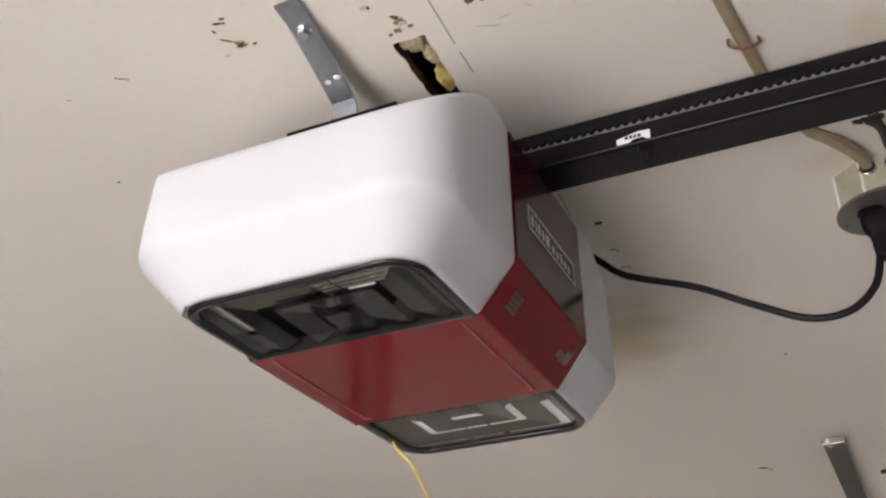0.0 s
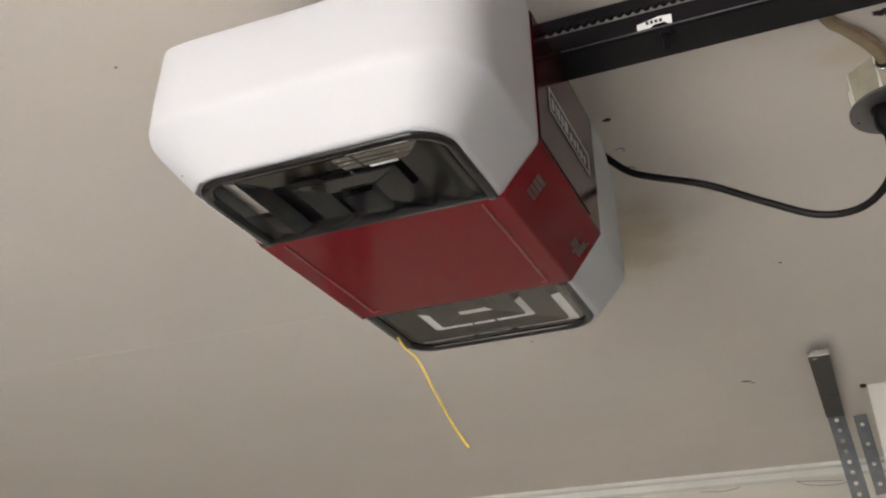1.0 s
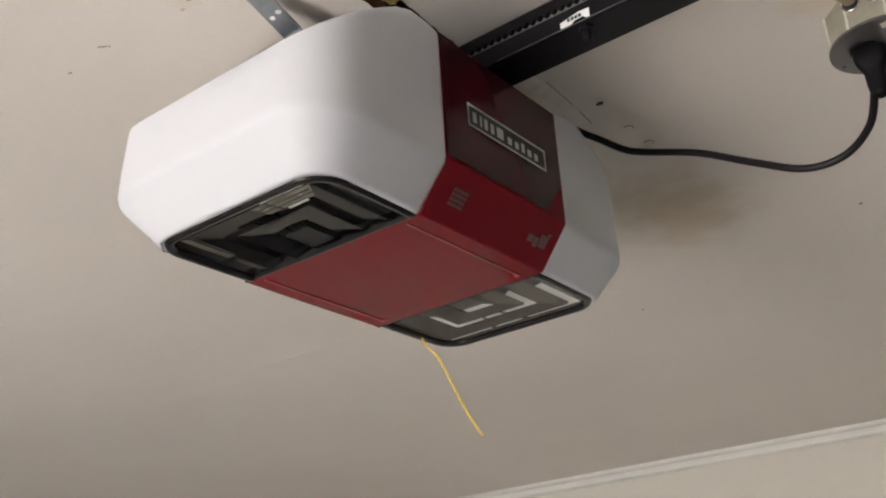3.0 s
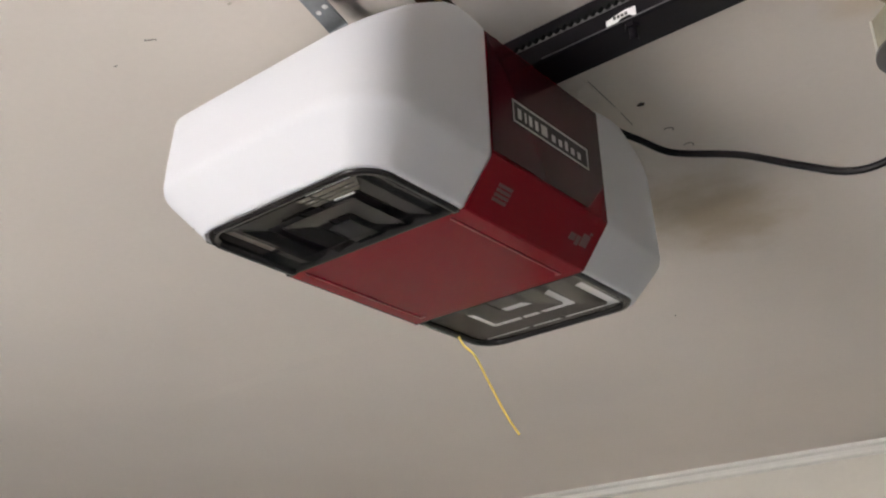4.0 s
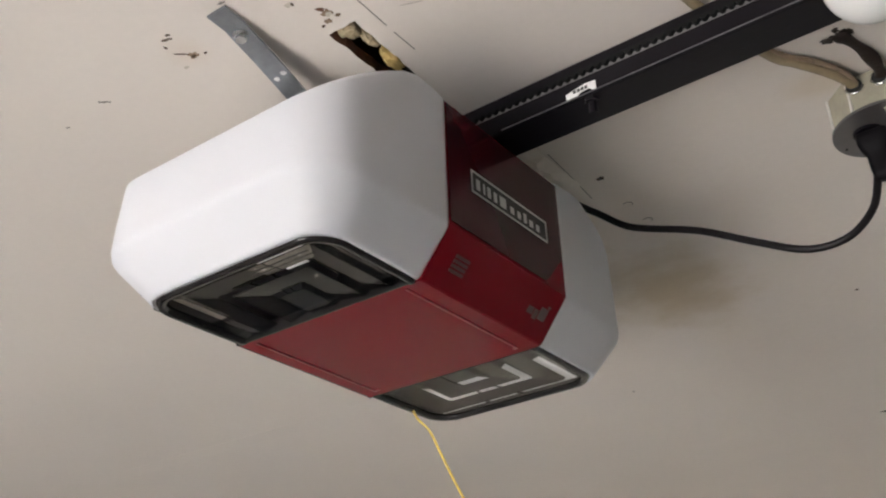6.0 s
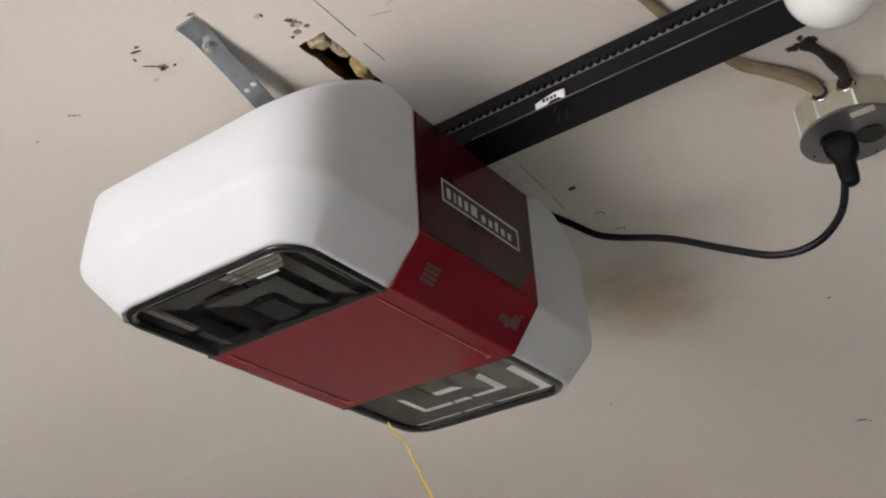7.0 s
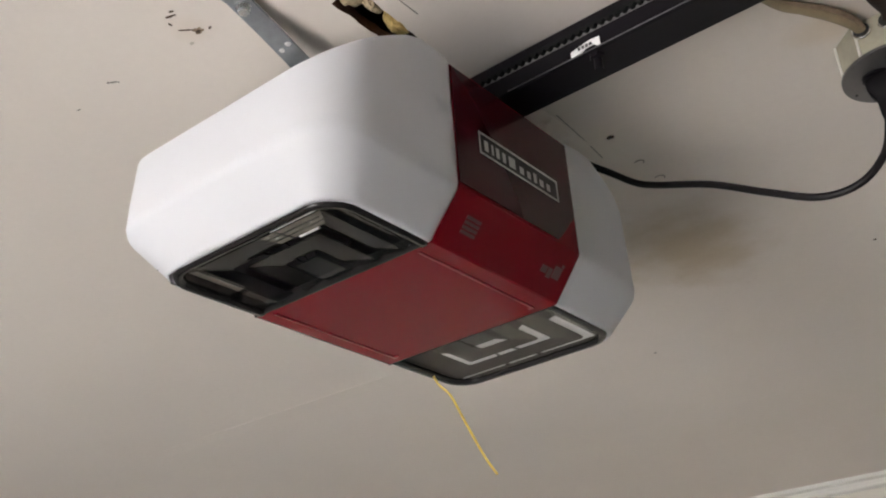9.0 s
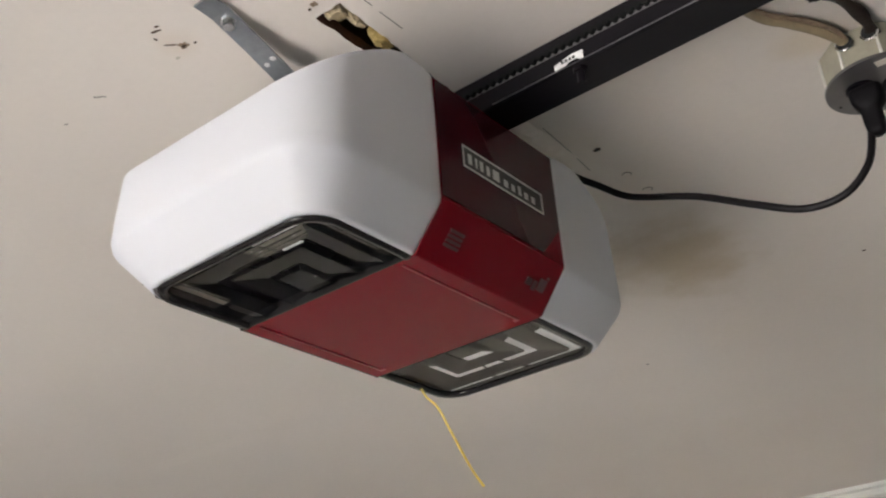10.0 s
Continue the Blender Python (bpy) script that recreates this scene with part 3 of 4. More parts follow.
for k, (w, h) in enumerate(((0.008, 0.0135), (0.004, 0.0135), (0.007, 0.0135), (0.007, 0.0125), (0.014, 0.0135), (0.009, 0.009), (0.008, 0.009), (0.007, 0.0125), (0.009, 0.009), (0.008, 0.009))):
    y = 0.851 + (0, 0.0105, 0.017, 0.0265, 0.036, 0.0525, 0.064, 0.0745, 0.084, 0.0955)[k] * 1.17
    front_rect(bm, y + 0.0006, y + w * 0.82, 2.2060, 2.2060 + h * 0.88, x=FX + 0.0006)
part("badge_print", bm, SILVER, front)

# faint printed marks on the chamfer under the front panel
slope = math.degrees(math.atan2(0.0385, 0.0465))
for y0, rects in ((0.843, ((-0.011, 0.011, 0.001, 0.0045), (-0.011, 0.011, 0.0060, 0.0095), (-0.011, 0.011, -0.004, -0.0005), (-0.011, 0.011, -0.009, -0.0055))), (0.984, ((-0.018, -0.008, -0.005, 0.003), (-0.006, 0.001, -0.008, 0.003), (0.003, 0.016, -0.006, 0.008), (0.013, 0.017, 0.009, 0.012)))):
    bm = bmesh.new()
    for a, b, c, d in rects:
        box(bm, -0.0004, 0.0004, a, b, c, d)
    ob = part("print", bm, FAINT, opener)
    ob.matrix_world = pose(-0.2709, y0, 2.1227, 0, slope, 0)

# ---- rail, belt ----
rail = thing("opener_rail", "long black steel rail running from the opener under the ceiling", "rail", (0.5, 0.935, 2.308))
bm = bmesh.new()
prof = [(0.9085, 2.3040), (0.9105, 2.3035), (0.9565, 2.3035), (0.958, 2.3045), (0.958, 2.308), (0.954, 2.3095), (0.954, 2.342), (0.956, 2.353), (0.913, 2.353), (0.9115, 2.351), (0.9115, 2.3425), (0.9185, 2.3415), (0.9185, 2.3330), (0.9135, 2.3320), (0.9130, 2.310), (0.9085, 2.3075), (0.9075, 2.3068), (0.9075, 2.3048)]
loft(bm, [[(x, y, z) for y, z in prof] for x in (-0.36, 1.2, 2.9)], cap0=True, cap1=True)
part("channel", bm, BLACK, rail)
bm = bmesh.new()
box(bm, -0.34, 1.13, 0.9118, 0.9172, 2.3395, 2.3425)
for i in range(160):
    x = -0.337 + i * 0.0092
    loft(bm, [[(x - 0.0040, y, 2.3400), (x - 0.0026, y, 2.3376), (x - 0.0012, y, 2.3365), (x + 0.0012, y, 2.3365), (x + 0.0026, y, 2.3376), (x + 0.0040, y, 2.3400)] for y in (0.9118, 0.9172)], cap0=True, cap1=True)
tagged(part("belt", bm, BELT, rail, "toothed black rubber belt"), kind="stuff")
bm = bmesh.new()
loft(bm, [[(x, y, z) for x, z in ((-0.173, 2.3115), (-0.160, 2.3115), (-0.156, 2.3145), (-0.146, 2.3150), (-0.142, 2.3115), (-0.138, 2.3112), (-0.138, 2.3215), (-0.150, 2.3225), (-0.173, 2.3180))] for y in (0.9118, 0.9128)], cap0=True, cap1=True)
# bright line painted along the lip, where the edge catches light
glint = bmesh.new()
tube(glint, [(x, 0.9074, 2.3062) for x in (-0.252, 0.4, 1.2, 2.89)], 0.0007, sides=8)
part("worn_edge", glint, LIP_GLINT, rail, "bright lower edge, its glint put into the colour", smooth=True)
# inner face drawn paler than the black channel
me_web = bmesh.new()
box(me_web, -0.34, 2.89, 0.9178, 0.9184, 2.3332, 2.3412)
part("inner_web", me_web, GREYWEB, rail, "grey inside of the channel")
sticker = part("label", bm, LABEL, rail, "small white paper label")
bm = bmesh.new()
for k in range(4):
    box(bm, -0.164 + k * 0.0045, -0.161 + k * 0.0045, 0.9112, 0.9118, 2.3155, 2.3190)
part("label_print", bm, INK, sticker)
bm = bmesh.new()
disc(bm, (-0.146, 0.917, 2.3035), 0.0085, -0.0045, sides=6)
disc(bm, (-0.146, 0.917, 2.299), 0.0045, -0.013, sides=12)
part("bolt", bm, BLACK, rail)
settle(rail)

# ---- hanger strap ----
strap = thing("hanger_strap", "galvanised steel hanger strap screwed to the ceiling", "bracket", (-0.395, 0.66, CEIL))
way = [(-0.3985, 0.628, CEIL - 0.003), (-0.3995, 0.652, CEIL - 0.0035), (-0.402, 0.70, CEIL - 0.016), (-0.4045, 0.748, CEIL - 0.031), (-0.4045, 0.7535, CEIL - 0.036), (-0.4045, 0.757, CEIL - 0.066)]
bm = bmesh.new()
W = 0.0125
rings = []
for i, p in enumerate(way):
    a, b = Vector(way[max(i - 1, 0)]), Vector(way[min(i + 1, len(way) - 1)])
    d = (b - a).normalized()
    nrm = Vector((1, 0, 0)).cross(d).normalized() * 0.0015
    rings.append([Vector(p) + Vector((sx * W, 0, 0)) + sn * nrm for sx, sn in ((-1, -1), (1, -1), (1, 1), (-1, 1))])
loft(bm, rings, cap0=True, cap1=True)
part("strap", bm, GALV, strap)
bm = bmesh.new()
disc(bm, (-0.4005, 0.664, CEIL - 0.007), 0.0085, -0.002, sides=20)
disc(bm, (-0.4005, 0.664, CEIL - 0.009), 0.0062, -0.006, sides=6)
part("screw", bm, BRIGHT, strap, "bright hex-head screw")
bm = bmesh.new()
disc(bm, (-0.412, 0.755, 2.309), 0.0055, -0.012, axis="y", sides=6)
part("bolt", bm, BRIGHT, strap)
for q in (-0.006, 0.006):
    bm = bmesh.new()
    disc(bm, (-0.402 + q, 0.722 - q * 0.3, CEIL - 0.0245), 0.0036, -0.0014, sides=14, r2=0.0022)
    part("rivet", bm, LABEL, strap, "pale rivet")
settle(strap)
settle(opener)

# ---- outlet box ----
outlet = thing("ceiling_outlet", "round grey outlet cover on a painted ceiling box", "outlet", (0.078, 1.2, CEIL))
BX, BY, BZ = 0.0745, 1.196, 2.321
bm = bmesh.new()
loft(bm, [[(BX + r * math.cos(a), BY + r * math.sin(a), z) for a in (math.pi / 8 + math.pi / 4 * k for k in range(8))] for r, z in ((0.054, CEIL), (0.054, BZ))], cap0=True, cap1=True)
junction = part("junction_box", bm, BOXPAINT, outlet, "octagonal box smeared with ceiling paint")
for k in (3, 4, 5, 6):
    a = math.pi / 8 + math.pi / 4 * k
    bm = bmesh.new()
    tube(bm, [(BX + 0.0545 * math.cos(a), BY + 0.0545 * math.sin(a), z) for z in (CEIL, CEIL - 0.01, CEIL - 0.024, BZ + 0.002)], lambda f: 0.0016 + 0.0008 * math.sin(f * 9), sides=8)
    part("paint_bead", bm, TRIM, junction, smooth=True)
for dx in (-0.0125, 0.0155):
    bm = bmesh.new()
    d = Vector((0, -1, 0))
    c = Vector((BX + dx, BY - 0.0502, CEIL - 0.0125))
    tube(bm, [c - d * 0.002, c + d * 0.0022], 0.0088, sides=20)
    part("knockout", bm, INK, junction)
    bm = bmesh.new()
    tube(bm, [c + Vector((-d.y, d.x, 0)) * (0.0095 * math.cos(q)) + Vector((0, 0, 0.0095 * math.sin(q))) + d * 0.0015 for q in np.linspace(3.3, 6.1, 14)], 0.0014, sides=8)
    part("knockout_rim", bm, BRIGHT, junction, smooth=True)
bm = bmesh.new()
disc(bm, (BX, BY, BZ), 0.0575, -0.0035, sides=48)
part("cover_plate", bm, GREYPLATE, outlet, "round grey steel cover")
for d in (-1, 1):
    bm = bmesh.new()
    disc(bm, (BX + d * 0.018, BY + d * 0.008, BZ - 0.003), 0.0165, -0.003, sides=28)
    part("socket", bm, BLACK, outlet)
bm = bmesh.new()
disc(bm, (BX, BY, BZ - 0.003), 0.003, -0.002, sides=12)
part("screw", bm, BRIGHT, outlet)
bm = bmesh.new()
box(bm, BX + 0.010, BX + 0.036, BY - 0.046, BY - 0.036, BZ - 0.0042, BZ - 0.0030)
part("paper_tag", bm, PLUSH, outlet, "faded tan sticker")
for a in (30, 75, 165):
    bm = bmesh.new()
    disc(bm, (BX + 0.050 * math.cos(radians(a)), BY + 0.050 * math.sin(radians(a)), BZ - 0.003), 0.0016, -0.0012, sides=10)
    part("rivet", bm, BLACK, outlet)
settle(outlet)
# ragged hole in the ceiling beside the box, with an old black cable
bm = bmesh.new()
tube(bm, spline([(0.070, 1.062, CEIL + 0.003), (0.080, 1.074, CEIL - 0.002), (0.090, 1.106, CEIL - 0.005), (0.093, 1.132, CEIL - 0.010), (0.092, 1.152, CEIL - 0.0125)]), lambda f: 0.0075 + 0.0015 * math.sin(f * 14), sides=10, flat=0.6)
hole_spots = ((0.066, 1.064, 0.010, 0.006, 201), (0.079, 1.061, 0.007, 0.005, 202), (0.074, 1.052, 0.003, 0.005, 203), (0.085, 1.066, 0.005, 0.004, 204))
tagged(part("old_cable", bm, INKY, smooth=True), "short tarry black cable between ceiling hole and outlet box", "cable")

# ---- power cord ----
cord = thing("power_cord", "black power cord sagging from the opener to the outlet", "cord", (0.06, 1.19, 2.3))
PX, PY = 0.060, 1.192
bm = bmesh.new()
path = spline([(-0.46, 0.99, 2.300), (-0.38, 1.04, 2.318), (-0.315, 1.10, 2.338), (-0.276, 1.15, 2.322), (-0.250, 1.178, 2.305), (-0.226, 1.19, 2.296), (-0.157, 1.19, 2.268), (-0.092, 1.19, 2.230), (-0.037, 1.19, 2.2015), (0.008, 1.19, 2.2005), (0.040, 1.19, 2.224), (0.053, 1.191, 2.258), (PX - 0.004, PY, 2.285)])
tube(bm, path, 0.0045, sides=12)
part("cable", bm, RUBBER, cord, smooth=True)
bm = bmesh.new()
rings = []
for a, b, z, sq in ((0.0170, 0.0135, 0.006, 0.45), (0.0182, 0.0145, 0.008, 0.45), (0.0180, 0.0142, 0.018, 0.45), (0.0165, 0.0130, 0.024, 0.45), (0.0125, 0.0108, 0.031, 0.55), (0.0112, 0.0098, 0.034, 0.55), (0.0108, 0.0096, 0.050, 0.55), (0.0100, 0.0090, 0.058, 0.6), (0.0092, 0.0084, 0.062, 0.7), (0.0050, 0.0050, 0.0655, 1.0)):
    ring = []
    for k in range(24):
        c, d = math.cos(2 * math.pi * k / 24), math.sin(2 * math.pi * k / 24)
        ring.append((PX + a * math.copysign(abs(c) ** sq, c), PY + b * math.copysign(abs(d) ** sq, d), BZ - z))
    rings.append(ring)
loft(bm, rings, cap0=True, cap1=True)
part("plug", bm, PLUG, cord, "moulded black plug", smooth=True)
settle(cord)

# ---- yellow antenna wire ----
bm = bmesh.new()
tube(bm, spline([(-0.535, 1.088, 2.122), (-0.528, 1.09, 2.112), (-0.515, 1.09, 2.088), (-0.497, 1.09, 2.068), (-0.478, 1.09, 2.030), (-0.455, 1.09, 1.985), (-0.438, 1.09, 1.958)]), 0.0016, sides=8)
tagged(part("antenna_wire", bm, YELLOW, smooth=True), "thin yellow wire hanging from the opener's far lens", "wire")

# ---- metal hanger by the far wall ----
def punched(bm, x0, x1, y, z0, z1, pitch, r, t=0.003):
    """A flat bar with a row of round holes, facing along y."""
    n = max(1, int((z1 - z0) / pitch))
    xm, h = (x0 + x1) / 2, (z1 - z0) / n
    for i in range(n):
        za, zb = z0 + i * h, z0 + (i + 1) * h
        zm = (za + zb) / 2
        sq = [(x1, zm), (x1, zb), (xm, zb), (x0, zb), (x0, zm), (x0, za), (xm, za), (x1, za)]
        ho = [(xm + r * math.cos(k * math.pi / 4), zm + r * math.sin(k * math.pi / 4)) for k in range(8)]
        rows = [[(px, yy, pz) for px, pz in q] for q, yy in ((ho, y), (sq, y), (sq, y + t), (ho, y + t))]
        vs = [[bm.verts.new(p) for p in q] for q in rows]
        for a, b in ((0, 1), (1, 2), (2, 3), (3, 0)):
            for k in range(8):
                if a == 1 and ((k in (1, 2) and i < n - 1) or (k in (5, 6) and i > 0)):
                    continue
                bm.faces.new((vs[a][k], vs[a][(k + 1) % 8], vs[b][(k + 1) % 8], vs[b][k]))
    bmesh.ops.remove_doubles(bm, verts=bm.verts, dist=1e-5)


hanger = thing("track_hanger", "galvanised punched angle bars hanging from the ceiling near the wall", "bracket", (-0.08, 2.5, CEIL))
# flat bar: its dark reflection and lit end are put into the colours
bm = bmesh.new()
loft(bm, [[(-0.106, 2.168, z), (-0.064, 2.168, z), (-0.060, 2.712, z), (-0.103, 2.712, z)] for z in (CEIL - 0.021, CEIL - 0.018)], cap0=True, cap1=True)
box(bm, -0.101, -0.072, 2.64, 2.712, CEIL - 0.018, CEIL)
for k in range(4):
    box(bm, -0.098 + k * 0.010, -0.095 + k * 0.010, 2.50, 2.66, CEIL - 0.0225, CEIL - 0.021)
part("flat_bar", bm, DARKBAR, hanger, "dark flat steel bar under the ceiling, its dark reflection in the colour")
bm = bmesh.new()
box(bm, -0.106, -0.064, 2.1655, 2.1675, CEIL - 0.029, CEIL - 0.018, 0.0005)
part("turned_end", bm, BRIGHT, hanger, "bright turned-down end of the bar, its lit edge in the colour")
bm = bmesh.new()
disc(bm, (-0.094, 2.205, CEIL - 0.021), 0.005, -0.003, sides=10)
part("screw", bm, BRIGHT, hanger)
bm = bmesh.new()
punched(bm, -0.020, 0.018, 0.0, -0.32, 0.0, 0.0265, 0.0058)
ob = part("punched_bar", bm, DULL, hanger)
bar_pose = pose(-0.082, 2.762, CEIL - 0.004, 0, -6.0, 0)
ob.matrix_world = bar_pose
bm = bmesh.new()
box(bm, 0.018, 0.021, -0.003, 0.035, -0.32, 0.0)
ob = part("angle_flange", bm, DULL, hanger)
ob.matrix_world = bar_pose
bm = bmesh.new()
punched(bm, -0.016, 0.016, 0.0, -0.20, 0.0, 0.05, 0.0055)
ob = part("side_bar", bm, DULL, hanger)
ob.matrix_world = pose(-0.026, 2.79, CEIL - 0.004, 0, -5.0, 0)
bm = bmesh.new()
box(bm, -0.040, 0.025, 2.775, 2.80, 2.10, 2.135, 0.002)
part("cross_plate", bm, DULL, hanger)
inv = Matrix.Translation(hanger.location).inverted()
for ob in hanger.children:
    ob.matrix_parent_inverse = inv
bm = bmesh.new()
box(bm, -0.021, 0.021, 0.0, 0.018, -0.235, 0.0, 0.002)
ob = tagged(part("hanging_board", bm, TRIM), "white painted board hanging from the ceiling beside the angle bars", "board")
ob.matrix_world = pose(0.022, 2.535, CEIL, 0, -1.5, 0)
bm = bmesh.new()
disc(bm, (-0.008, 2.53, CEIL), 0.007, -0.006, sides=10)
tagged(part("nail_head", bm, INKY), "dark nail head in the ceiling beside the white board", "nail")
# loose cobweb threads below the trim
for pts in (((-0.52, 0, 2.318), (-0.45, -0.01, 2.312), (-0.40, -0.006, 2.320)), ((-0.235, -0.004, 2.322), (-0.20, -0.012, 2.306), (-0.13, -0.012, 2.300), (-0.05, -0.006, 2.312)), ((-0.235, -0.004, 2.322), (-0.18, -0.012, 2.316), (-0.10, -0.01, 2.311))):
    bm = bmesh.new()
    tube(bm, spline([(x, y, z) for x, y, z in pts]), 0.0011, sides=6)
    ob = tagged(part("loose_thread", bm, GREYMARK, smooth=True), "thin loose thread hanging below the crown trim", "thread", "threads below the trim")
    ob.matrix_world = NORTH

# ---- lamp globe ----
lamp = thing("ceiling_lamp", "white opal globe lamp beside the rail", "lamp", (0.135, 0.87, CEIL))
bm = bmesh.new()
bmesh.ops.create_uvsphere(bm, u_segments=32, v_segments=20, radius=0.04, matrix=Matrix.Translation((0.142, 0.87, 2.27)))
part("globe", bm, OPAL, lamp, smooth=True)
bm = bmesh.new()
disc(bm, (0.142, 0.87, CEIL), 0.03, -0.06, sides=24)
part("base", bm, LABEL, lamp)
settle(lamp)

# ---- cable on the ceiling ----
bm = bmesh.new()
tube(bm, spline([(-0.06, 0.60, CEIL - 0.004), (-0.045, 0.72, CEIL - 0.005), (-0.037, 0.802, CEIL - 0.005), (-0.028, 0.867, CEIL - 0.006), (-0.018, 0.94, CEIL - 0.005), (0.006, 1.040, CEIL - 0.006), (0.026, 1.074, CEIL - 0.007), (0.045, 1.104, CEIL - 0.009), (0.058, 1.13, CEIL - 0.0115), (0.063, 1.152, CEIL - 0.0125)]), 0.0062, sides=12, flat=0.6)
tagged(part("house_cable", bm, SHEATH, smooth=True), "old tan sheathed cable stapled to the ceiling", "cable")
bm = bmesh.new()
tube(bm, spline([(0.002, 1.020, CEIL - 0.004), (0.020, 1.055, CEIL - 0.005), (0.044, 1.085, CEIL - 0.007), (0.062, 1.118, CEIL - 0.010), (0.066, 1.152, CEIL - 0.011)]), 0.0030, sides=10)
tagged(part("thin_cable", bm, PAPER, smooth=True), "thin brown cable beside the thicker one at the outlet box", "cable")
bm = bmesh.new()
tube(bm, spline([(-0.042, 0.862, CEIL), (-0.041, 0.863, CEIL - 0.008), (-0.028, 0.866, CEIL - 0.0125), (-0.015, 0.869, CEIL - 0.008), (-0.014, 0.870, CEIL)], 6), 0.0018, sides=8)
tagged(part("cable_staple", bm, RUST, smooth=True), "rusty staple over the tan ceiling cable", "staple")

# ---- what shows in the sawn slot ----
# closed dark box added above the slot to shut out the sky
attic = bmesh.new()
box(attic, -0.62, -0.60, 0.45, 1.25, CEIL + THICK, CEIL + 0.16)
box(attic, -0.06, -0.04, 0.45, 1.25, CEIL + THICK, CEIL + 0.16)
box(attic, -0.60, -0.06, 0.45, 0.47, CEIL + THICK, CEIL + 0.16)
box(attic, -0.60, -0.06, 1.23, 1.25, CEIL + THICK, CEIL + 0.16)
box(attic, -0.62, -0.04, 0.45, 1.25, CEIL + 0.16, CEIL + 0.18)
tagged(part("roof_framing", attic, WOOD), "dark box added above the sawn slot to shut out the sky", "framing", kind="structure")


def tuft(at, size, material, label, seed):
    bm = bmesh.new()
    bmesh.ops.create_icosphere(bm, subdivisions=4, radius=1.0)
    for v in bm.verts:
        k = 1 + 0.28 * noise.fractal(v.co * 2.2 + Vector((seed, 0, 0)), 1.0, 2.0, 4) + 0.10 * noise.noise(v.co * 9 + Vector((0, seed, 0)))
        v.co = Vector((v.co.x * size[0] * k, v.co.y * size[1] * k, v.co.z * size[2] * k)) + Vector(at)
    return tagged(part("insulation_tuft", bm, material, smooth=True), label, "insulation", "insulation in the slot")


tuft((-0.323, 0.740, CEIL + 0.012), (0.014, 0.014, 0.012), WOOL_PALE, "pale matted insulation in the sawn ceiling slot", 1)
tuft((-0.313, 0.762, CEIL + 0.010), (0.008, 0.014, 0.012), WOOL_PALE, "pale matted insulation in the sawn ceiling slot", 7)
tuft((-0.315, 0.800, CEIL + 0.006), (0.0085, 0.018, 0.012), WOOL, "yellow insulation tuft poking from the sawn ceiling slot", 3)

# ---- marks, tears and nail spots of the ceiling ----
ceiling = bpy.data.objects["ceiling"]


def blotch(x, y, rx, ry, material, seed, turn=0.0, depth=0.0007, ragged=0.35, n=16):
    """A small ragged spot on the ceiling, a little proud of it."""
    r = random.Random(seed)
    ring = []
    for i in range(n):
        a = 2 * math.pi * i / n
        k = 1 + r.uniform(-ragged, ragged)
        u, v = rx * k * math.cos(a), ry * k * math.sin(a)
        c, q = math.cos(radians(turn)), math.sin(radians(turn))
        ring.append((x + u * c - v * q, y + u * q + v * c))
    bm = bmesh.new()
    loft(bm, [[(px, py, CEIL + 0.0004) for px, py in ring], [(x + (px - x) * 0.9, y + (py - y) * 0.9, CEIL - depth) for px, py in ring]], cap0=True, cap1=True)
    return part("spot", bm, material, ceiling)


# screw hole with torn paper round it
blotch(-0.470, 0.662, 0.0060, 0.0050, PAPER, 1)
blotch(-0.4705, 0.6625, 0.0028, 0.0026, DIRT, 2, depth=0.0012)
blotch(-0.478, 0.653, 0.0010, 0.0075, DIRT, 3, turn=-50)
blotch(-0.457, 0.667, 0.0022, 0.0016, DIRT, 4)
blotch(-0.473, 0.628, 0.0013, 0.0062, DIRT, 5, turn=-70)
blotch(-0.466, 0.624, 0.0026, 0.0014, DIRT, 6, turn=20)
blotch(-0.483, 0.636, 0.0016, 0.0028, DIRT, 7)
blotch(-0.491, 0.671, 0.0032, 0.0020, PLUSH, 8)
# torn spots beside the slot
blotch(-0.318, 0.700, 0.0062, 0.0052, PAPER, 11)
blotch(-0.3165, 0.7015, 0.0036, 0.0030, PLUSH, 12, depth=0.0016)
blotch(-0.320, 0.692, 0.0045, 0.0028, RUST, 13, turn=40)
blotch(-0.325, 0.710, 0.0042, 0.0034, PAPER, 14)
blotch(-0.311, 0.709, 0.0028, 0.0024, PAPER, 15)
blotch(-0.334, 0.713, 0.0024, 0.0017, DIRT, 16)
blotch(-0.340, 0.668, 0.0042, 0.0030, PLUSH, 17)
blotch(-0.336, 0.670, 0.0016, 0.0026, DIRT, 18)
blotch(-0.248, 0.701, 0.0052, 0.0040, RUST, 19)
blotch(-0.236, 0.705, 0.0022, 0.0018, PAPER, 20)
# small nicks and ticks
for k, (x, y, a, b, t) in enumerate(((-0.608, 0.655, 0.0052, 0.0010, 30), (-0.612, 0.652, 0.0018, 0.0013, 0), (-0.603, 0.659, 0.0014, 0.0010, 0), (-0.738, 0.808, 0.0024, 0.0016, 0), (-0.68, 0.66, 0.0028, 0.0009, 10), (-0.108, 1.716, 0.0030, 0.0025, 0), (-0.25, 2.376, 0.011, 0.004, 25), (-0.238, 2.395, 0.006, 0.003, 0), (-0.42, 0.56, 0.0012, 0.0045, 0), (-0.60, 1.9, 0.003, 0.002, 0), (-0.388, 0.625, 0.0050, 0.0014, 10))):
    blotch(x, y, a, b, DIRT if k in (5, 6) else GREYMARK, 40 + k, turn=t)
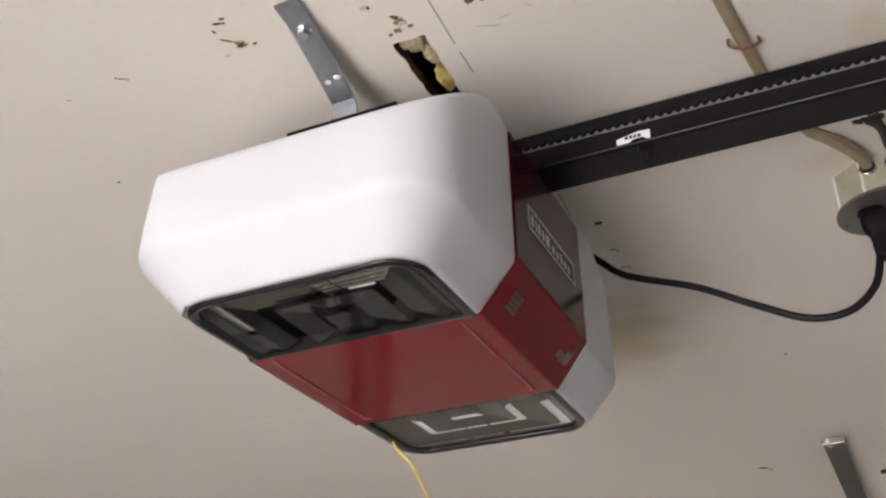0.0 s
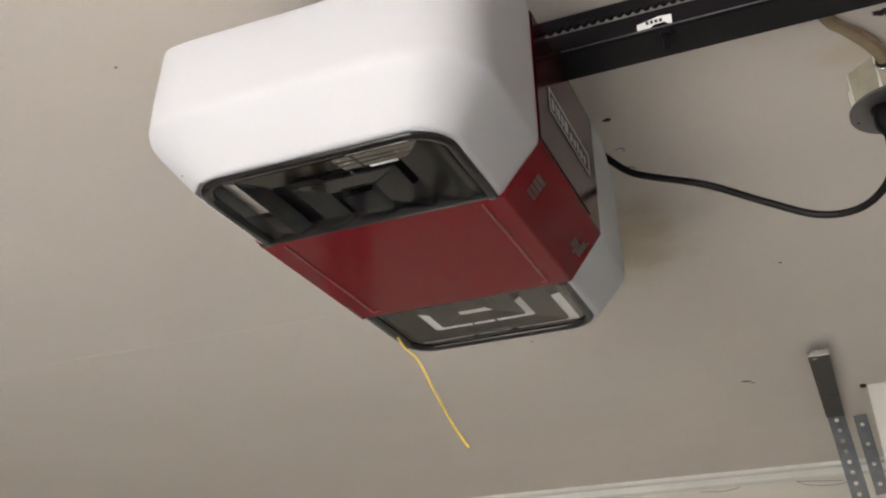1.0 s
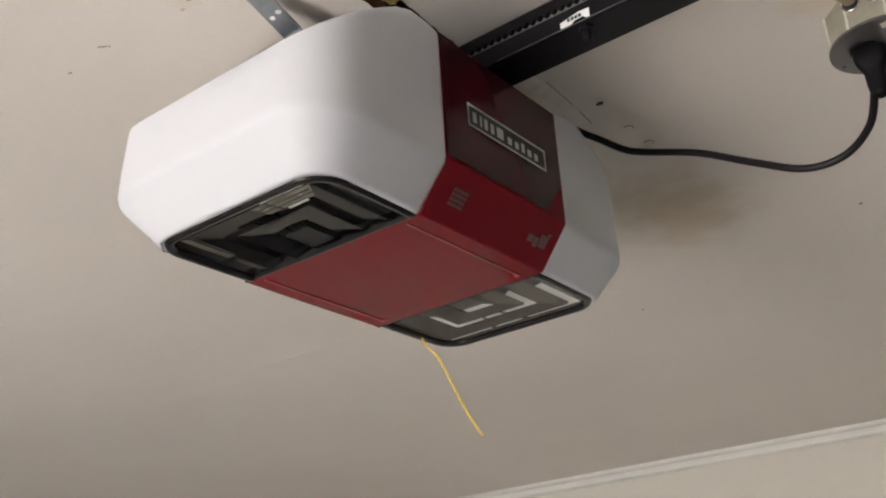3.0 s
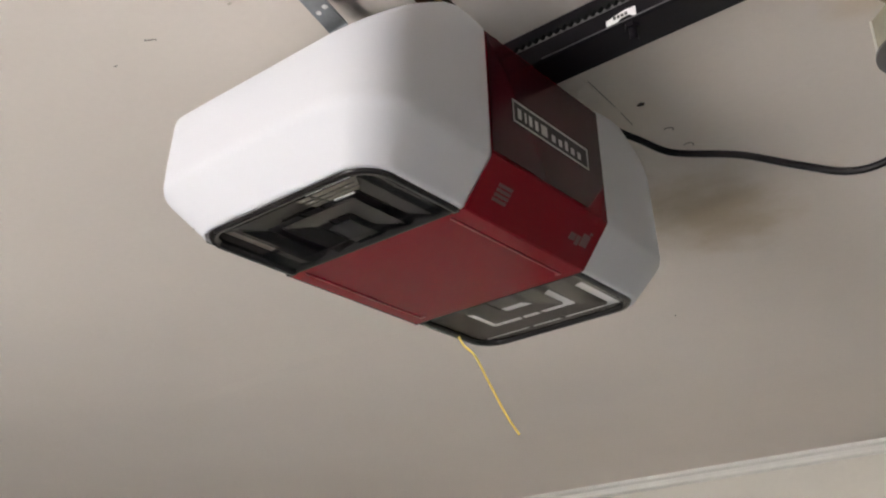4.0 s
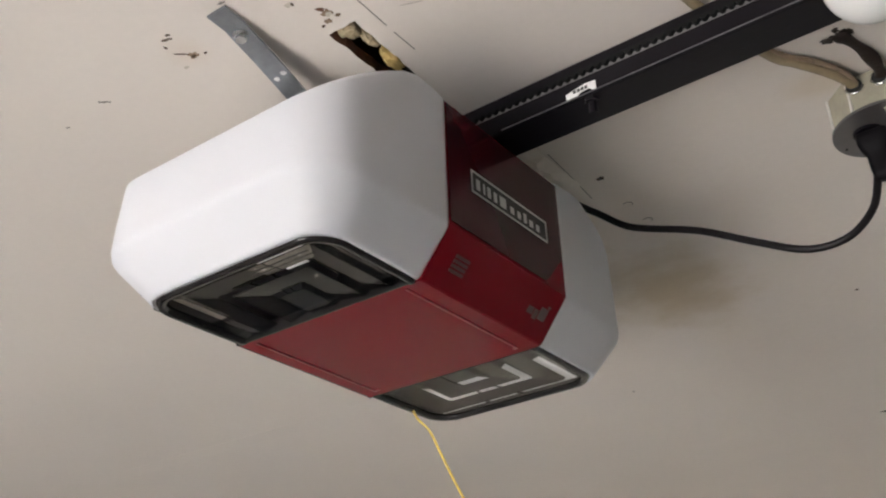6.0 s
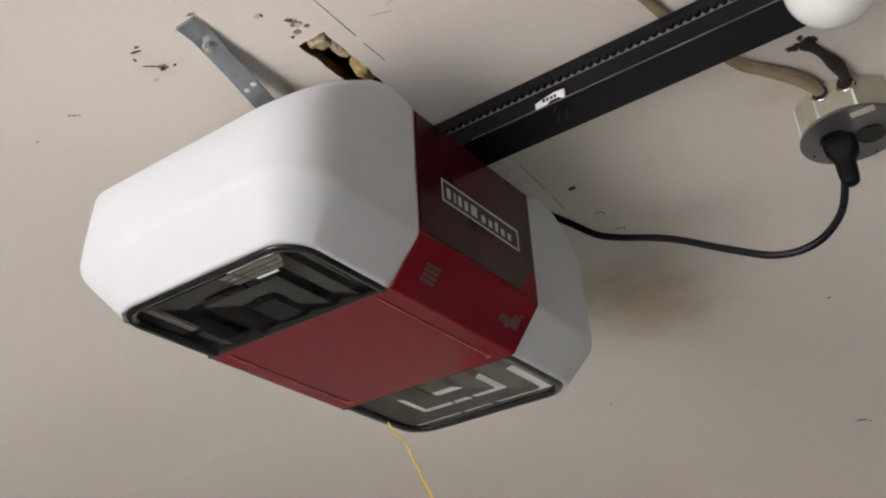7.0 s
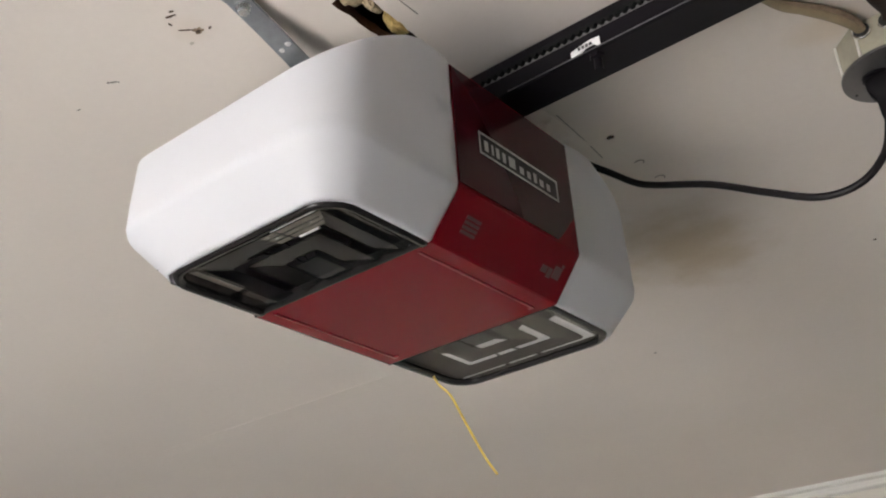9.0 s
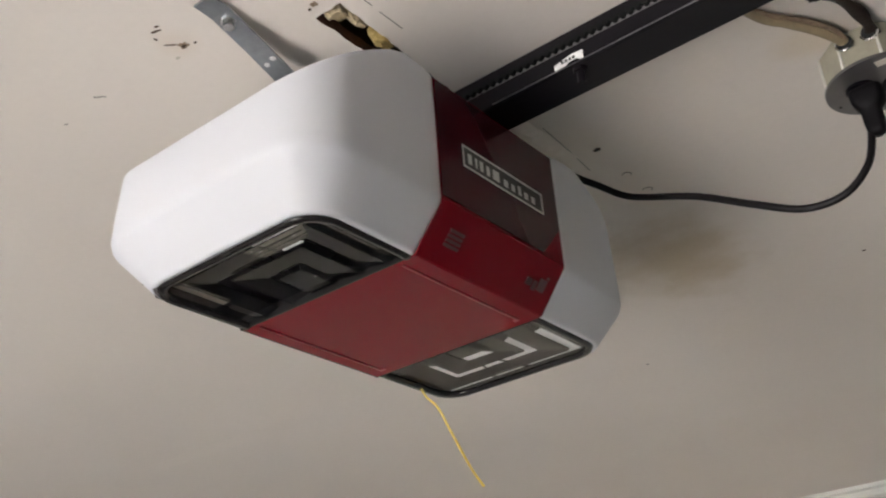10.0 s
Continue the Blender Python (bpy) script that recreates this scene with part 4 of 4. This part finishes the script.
# nail hole and two curled tears beyond the unit
blotch(-0.260, 1.153, 0.0052, 0.0042, DIRT, 60)
blotch(-0.2605, 1.153, 0.0030, 0.0026, INK, 61, depth=0.0012)
for cx, cy, r in ((-0.264, 1.235, 0.0058), (-0.263, 1.291, 0.0062)):
    bm = bmesh.new()
    tube(bm, [(cx + r * math.cos(a) * 1.1, cy + r * math.sin(a), CEIL - 0.0004) for a in np.linspace(-2.4, 0.9, 14)], 0.0007, sides=6)
    part("tear", bm, GREYMARK, ceiling)
for x, y, a, b, k in hole_spots:
    blotch(x, y, a, b, INKY, k, ragged=0.5)
blotch(0.071, 1.069, 0.005, 0.0028, CEILING, 206, depth=0.0018)
# knife cuts
for pts in (((-0.279, 0.60), (-0.281, 0.68), (-0.284, 0.752)), ((-0.2845, 0.765), (-0.285, 0.80)), ((-0.283, 1.062), (-0.288, 1.13), (-0.294, 1.19))):
    bm = bmesh.new()
    tube(bm, spline([(x, y, CEIL + 0.0002) for x, y in pts], 8), 0.0008, sides=6)
    part("cut", bm, GREYMARK, ceiling)
# scuffs
for k, (x, y, t, w) in enumerate(((-0.243, 0.742, 20, 0.012), (-0.225, 0.735, -10, 0.008), (0.03, 0.80, 15, 0.012), (0.055, 0.795, 0, 0.008), (-0.20, 0.73, 50, 0.005))):
    blotch(x, y, w, 0.0007, FAINTMARK, 80 + k, turn=t, depth=0.0003)
# ragged paper lip along the cut by the unit's top
rl = random.Random(9)
bm = bmesh.new()
lip = [(-0.303 + rl.uniform(-0.004, 0.004), 1.03 + 0.011 * i) for i in range(12)]
edge = [(-0.288, 1.03 + 0.011 * i) for i in range(12)]
loft(bm, [[(x, y, CEIL - 0.006 + 0.004 * rl.random()) for x, y in lip], [(x, y, CEIL - 0.0005) for x, y in edge]], closed=False)
ob = part("paper_lip", bm, CEILING, ceiling)
so = ob.modifiers.new("shell", "SOLIDIFY")
so.thickness = 0.0008
# taped drywall joint
bm = bmesh.new()
box(bm, -1.75, -0.62, -0.045, 0.0, CEIL - 0.0004, CEIL + 0.001)
ob = part("joint_tape", bm, CEILING, ceiling)
ob.matrix_world = pose(-1.06, 1.642, 0, 0, 0, 1.6) @ pose(1.06, 0, 0)
